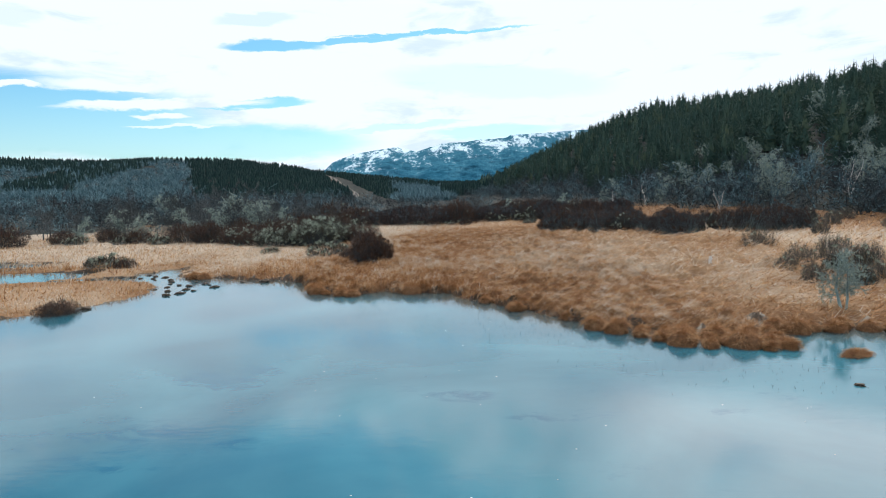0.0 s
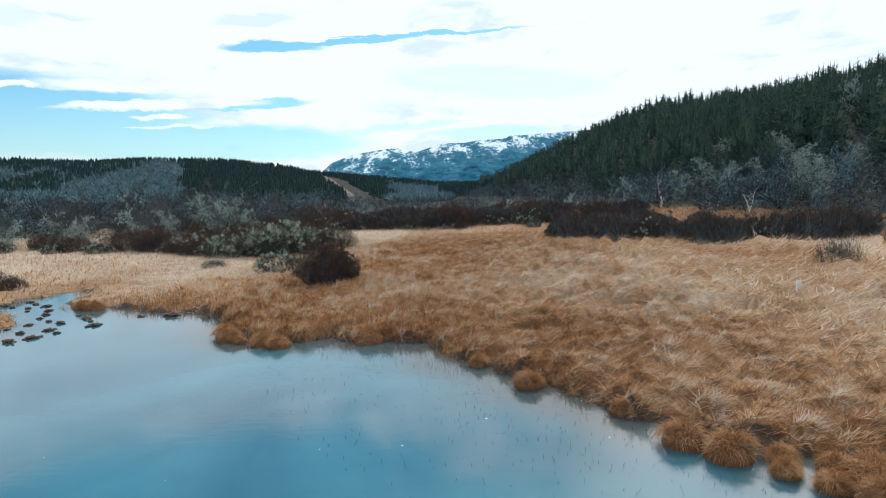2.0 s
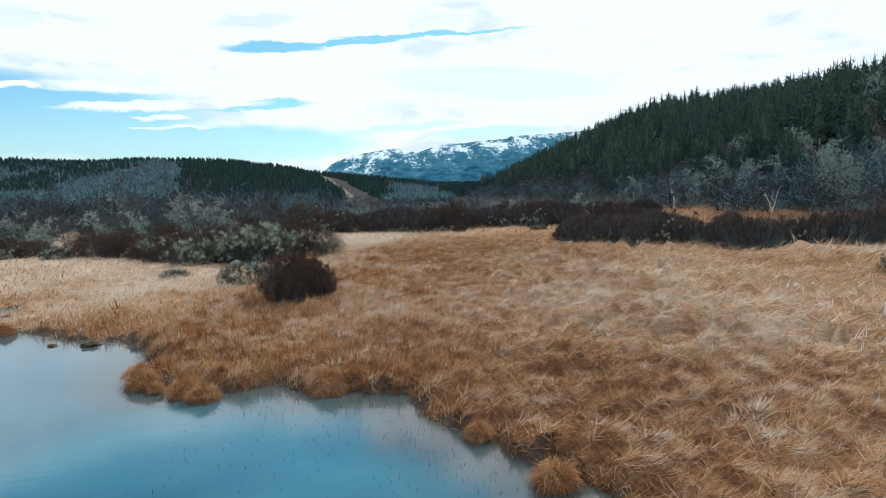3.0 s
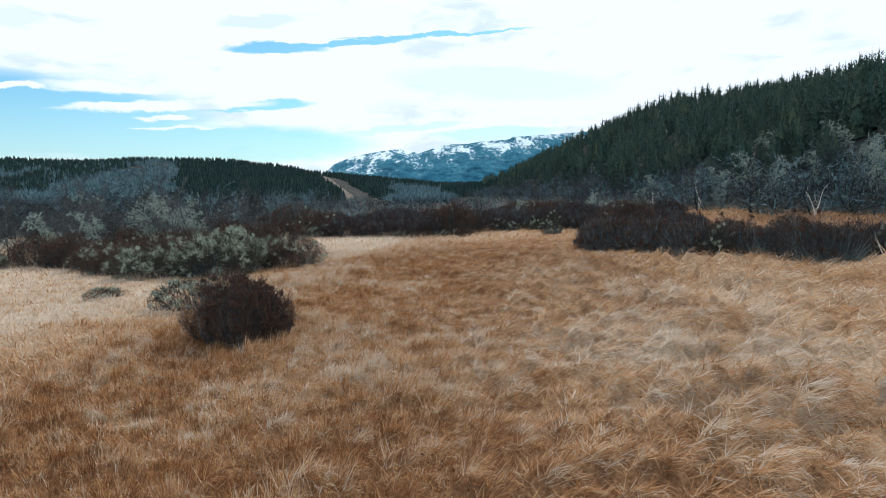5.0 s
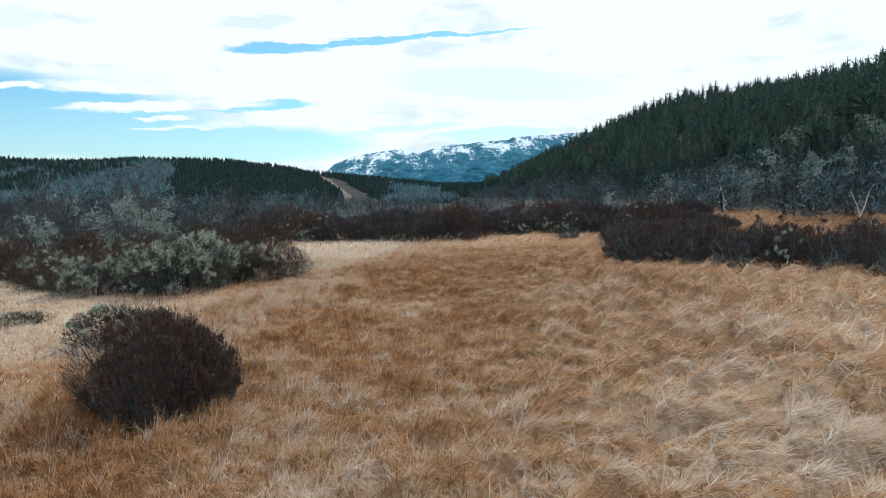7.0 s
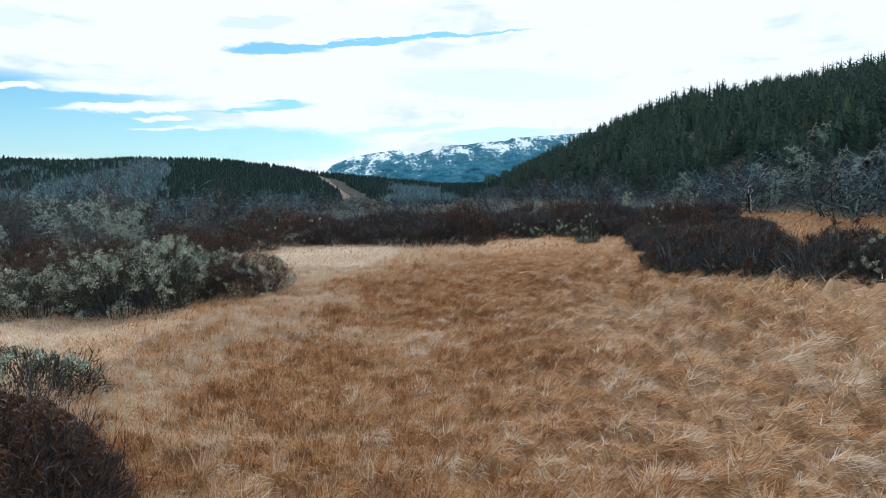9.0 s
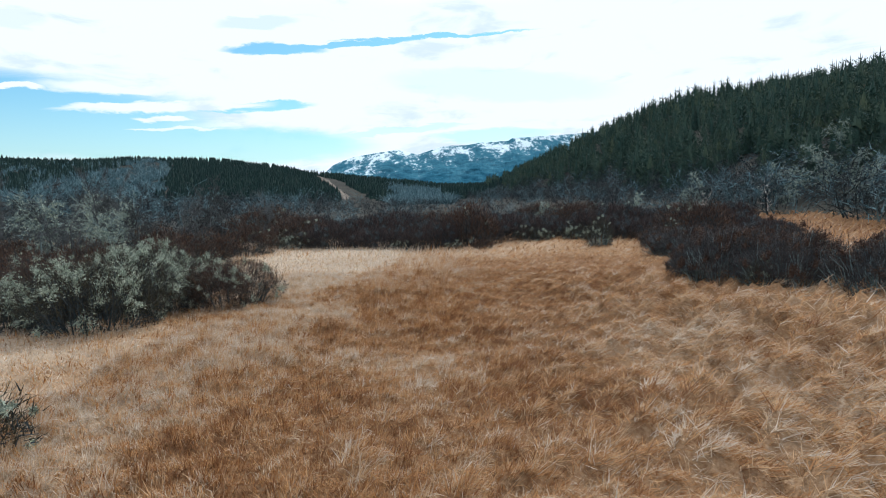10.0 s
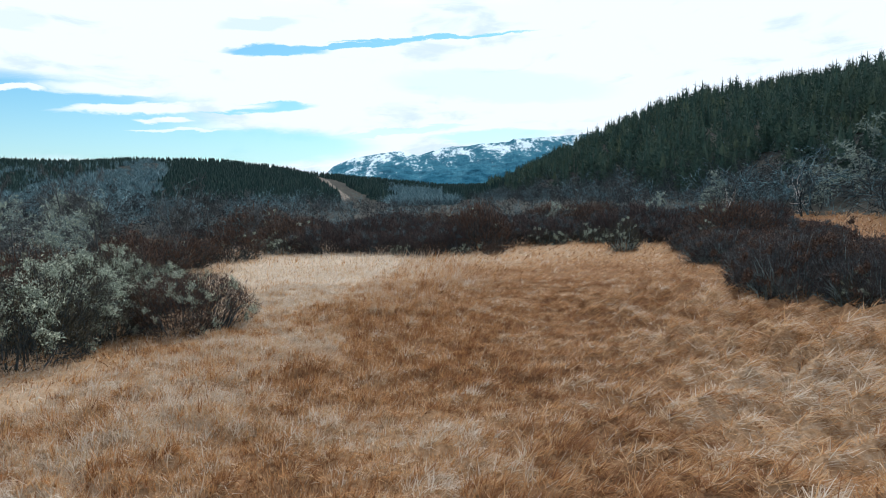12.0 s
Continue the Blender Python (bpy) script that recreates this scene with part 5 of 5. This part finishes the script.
CORE, MID = (-8, 10, 18, 66), (-20, 20, 17, 74)
STRAIGHT = (1.0,)
meadow("meadow_grass", "rusty and straw-coloured long dry grass laid over by wind", CORE, 380000, 0.012, 501)
meadow("meadow_sedge", "dense mat of short rusty and grey sedge", CORE, 420000, 0.016, 504, 0.75, even=0.85, parts=STRAIGHT)
meadow("outer_meadow_grass", "tangled rusty and pale dry grass away from the shore", MID, 130000, 0.021, 503, 1.2, holes=(CORE,))
meadow("outer_meadow_sedge", "short pale and rusty sedge away from the shore", MID, 170000, 0.026, 505, 0.9, holes=(CORE,), even=0.85, parts=STRAIGHT)
meadow("far_meadow_grass", "long dry straw-coloured grass out in the marsh", (-48, 46, 17, 98), 170000, 0.06, 502, 1.4, holes=(MID,), even=0.6, parts=STRAIGHT)


# ---------- tussocks and clods in the water ----------
def tussock(seed, r, h, label, blades_n=1700):
    rng = np.random.default_rng(seed)
    ob = thing("grass_tussock", label, "tussock", "tussocks along the shore")
    u, v = np.meshgrid(np.linspace(0, 2 * math.pi, 17)[:-1], np.linspace(0, 1, 7))
    rad = r * np.cos(v * math.pi / 2) ** 0.6 * (0.85 + 0.3 * vnoise(u * 1.3, v * 2, seed))
    pts = np.stack([rad * np.cos(u), rad * np.sin(u), -0.45 + (h + 0.45) * np.sin(v * math.pi / 2) * 0.85], -1)
    idx = np.arange(u.size).reshape(u.shape)
    nxt = np.roll(idx, -1, 1)
    quads = np.stack([idx[:-1], nxt[:-1], nxt[1:], idx[1:]], -1).reshape(-1, 4)
    part("root_mound", mesh("root_mound", pts.reshape(-1, 3), [quads], THATCH, np.full(u.size, 0.12), True), ob)
    w, s = rng.uniform(0, 2 * math.pi, blades_n), rng.random(blades_n) ** 0.6
    lump = 0.75 + 0.5 * vnoise(np.cos(w) * 1.8 + 5, np.sin(w) * 1.8 + s * 2, seed + 1)
    x, y = np.cos(w) * s * r * 0.85 * lump, np.sin(w) * s * r * 0.85 * lump
    z = h * np.sqrt(np.maximum(1 - s * s * 0.9, 0.05)) * 0.75 * lump
    lean = unit(np.stack([np.cos(w), np.sin(w), 0 * w], 1) + rng.normal(0, 0.9, (blades_n, 3)) * np.array([1, 1, 0]))
    hue = 0.30 + 0.5 * (vnoise(np.cos(w) * s * 3 + 9, np.sin(w) * s * 3 + 9, seed + 2) - 0.5)
    b = blades(np.stack([x, y, z], 1), lean, rng.uniform(0.10, 0.34, blades_n) * (0.6 + h), np.full(blades_n, 0.0095), np.clip(hue + rng.normal(0, 0.15, blades_n), 0, 1), rng, rng.uniform(-0.2, 1.45, blades_n) * (1.2 - s) - 0.9 * np.maximum(s - 0.7, 0), "grass_tuft", "")
    for key in ("label", "category", "kind"):
        if key in b:
            del b[key]
    b.parent = ob
    return ob


first = [tussock(601, 0.46, 0.46, "rounded rusty-brown grass tussock at the water's edge"), tussock(602, 0.58, 0.52, "broad bushy brown grass tussock standing in shallow water"), tussock(603, 0.36, 0.36, "small brown grass tussock at the pond's edge")]
spots = [(6.1, 18.7), (7.0, 17.7), (6.5, 18.2), (7.6, 17.2), (7.2, 18.3), (7.9, 17.8), (6.9, 18.8), (8.6, 17.3), (8.9, 17.9), (9.4, 17.3), (9.8, 17.8), (9.3, 18.4), (10.5, 19.3), (11.5, 18.9), (12.1, 18.7), (12.6, 19.1), (13.2, 18.7),
         (2.75, 23.35), (-4.8, 28.0), (-4.2, 27.7), (-5.5, 28.3), (-14.4, 35.2), (-13.8, 35.0), (-14.9, 35.6), (-6.3, 29.2), (-6.0, 28.7), (9.1, 16.8), (5.5, 19.4), (5.0, 20.0), (6.3, 19.2), (7.5, 18.7), (8.2, 18.2), (8.3, 17.5), (10.0, 18.6), (10.9, 18.7), (4.4, 21.5), (1.7, 25.2), (-1.5, 28.1), (9.7, 16.9), (13.8, 18.4)]
for k, (x, y) in enumerate(spots):
    s = 0.55 + 0.45 * ((k * 37) % 10) / 10
    m = pose(x, y, WATER, 0, 0, 73 * k) @ Matrix.Diagonal((s, s, s, 1))
    if k < 3:
        first[k].matrix_basis = m
    else:
        keep = first[k % 3]
        old = tuple(keep.scale)
        keep.scale = (1, 1, 1)
        copy_thing(keep, m)
        keep.scale = old
flat_t = first[2]
old = tuple(flat_t.scale)
flat_t.scale = (1, 1, 1)
tagged(copy_thing(flat_t, pose(11.0, 16.0, WATER - 0.05, 0, 0, 20) @ Matrix.Diagonal((1.35, 0.7, 0.6, 1))), "low flat grass islet surrounded by open water")
flat_t.scale = old


def clod(seed):
    bm = bmesh.new()
    bmesh.ops.create_icosphere(bm, subdivisions=3, radius=1)
    for v in bm.verts:
        k = 0.75 + 0.7 * noise.noise(v.co * 1.9 + Vector((seed, 0, 0))) + 0.28 * noise.noise(v.co * 5 + Vector((seed, 0, 0)))
        v.co = Vector((v.co.x * 0.34 * k, v.co.y * 0.24 * k, v.co.z * 0.15 * k))
    for f in bm.faces:
        f.smooth = True
    me = bpy.data.meshes.new("mud_clod")
    bm.to_mesh(me)
    bm.free()
    me.materials.append(MUD)
    return me


clods = [clod(3), clod(8), clod(15)]
for k, (x, y, s) in enumerate([(-14.0, 30.6, 0.8), (-13.0, 29.8, 1.1), (-13.4, 29.3, 1.2), (-13.5, 32.2, 0.9), (-11.95, 31.6, 1.1), (-13.0, 32.9, 1.0), (-9.8, 33.0, 1.5), (-13.2, 31.0, 0.9), (-14.2, 32.6, 0.7), (-15.2, 34.0, 0.8), (-16.5, 36.0, 0.9),
                               (-17.4, 36.6, 0.8), (-18.6, 36.3, 1.0), (-19.3, 36.5, 0.7), (9.45, 13.6, 0.5), (-15.5, 26.2, 1.1), (-14.6, 32.0, 0.7), (-16.0, 37.5, 0.7), (-15.0, 33.2, 0.6), (-15.7, 34.9, 0.8), (-17.0, 35.6, 0.7), (-17.9, 35.9, 0.6), (-18.0, 37.2, 0.8), (-20.1, 36.4, 0.9), (-13.7, 33.6, 0.5), (-14.9, 31.3, 0.5), (-12.5, 32.4, 0.5), (-12.6, 30.5, 0.6), (-16.6, 34.9, 0.5), (-11.0, 33.1, 0.7)]):
    ob = new("mud_clod", clods[k % 3])
    ob.matrix_basis = pose(x, y, WATER + 0.01, 0, 0, 61 * k) @ Matrix.Diagonal((0.8 * s, 0.75 * s, 0.7 * s, 1))
    tagged(ob, "small dark wet mud clod rising from the pond", "clod", "clods in the pond")


def build_reeds():
    rng = np.random.default_rng(77)
    x, y = rng.uniform(-4, 10, 9000), rng.uniform(13, 28, 9000)
    d = shore(x, y)
    keep = (d < -0.1) & (d > -5.5) & (rng.random(9000) < 0.75 * np.exp(d / 2.6) * (0.3 + 1.4 * vnoise(x / 1.5, y / 1.5, 33)))
    x, y = x[keep], y[keep]
    n = len(x)
    pile = Pile()
    root = np.stack([x, y, np.full(n, WATER - 0.05)], 1)
    d = unit(np.stack([rng.normal(0, 0.25, n), rng.normal(0, 0.25, n), np.ones(n)], 1))
    tubes(pile, root, root + d * rng.uniform(0.07, 0.14, n)[:, None], np.full(n, 0.0035), np.full(n, 0.0018))
    tagged(new("reed_stubs", pile.mesh("reed_stubs", TWIG_GREY)), "thin dark reed stubs poking from the pond", "reeds", kind="stuff")


build_reeds()


def build_flecks():
    """Flecks of foam adrift on the pond."""
    rng = np.random.default_rng(78)
    pile, n = Pile(), 50
    x, y = rng.uniform(-9, 9, n), rng.uniform(8, 22, n)
    keep = (shore(x, y) < -0.6) & (rng.random(n) < 0.35 + 0.9 * vnoise(x / 2, y / 2, 12))
    for px, py in zip(x[keep], y[keep]):
        size, w = rng.uniform(0.007, 0.02), np.arange(7) * 2 * math.pi / 7
        rad = size * rng.uniform(0.5, 1.2, 7)
        low = np.stack([px + 1.5 * rad * np.cos(w), py + rad * np.sin(w), np.full(7, WATER + 0.001)], 1)
        pile.add(np.concatenate([low, [[px, py, WATER + 0.008]]]), tris=[[k, (k + 1) % 7, 7] for k in range(7)])
    tagged(new("foam_flecks", pile.mesh("foam_flecks", WHITE_WOOD)), "small white flecks of foam adrift on the pond", "foam", kind="stuff")


build_flecks()
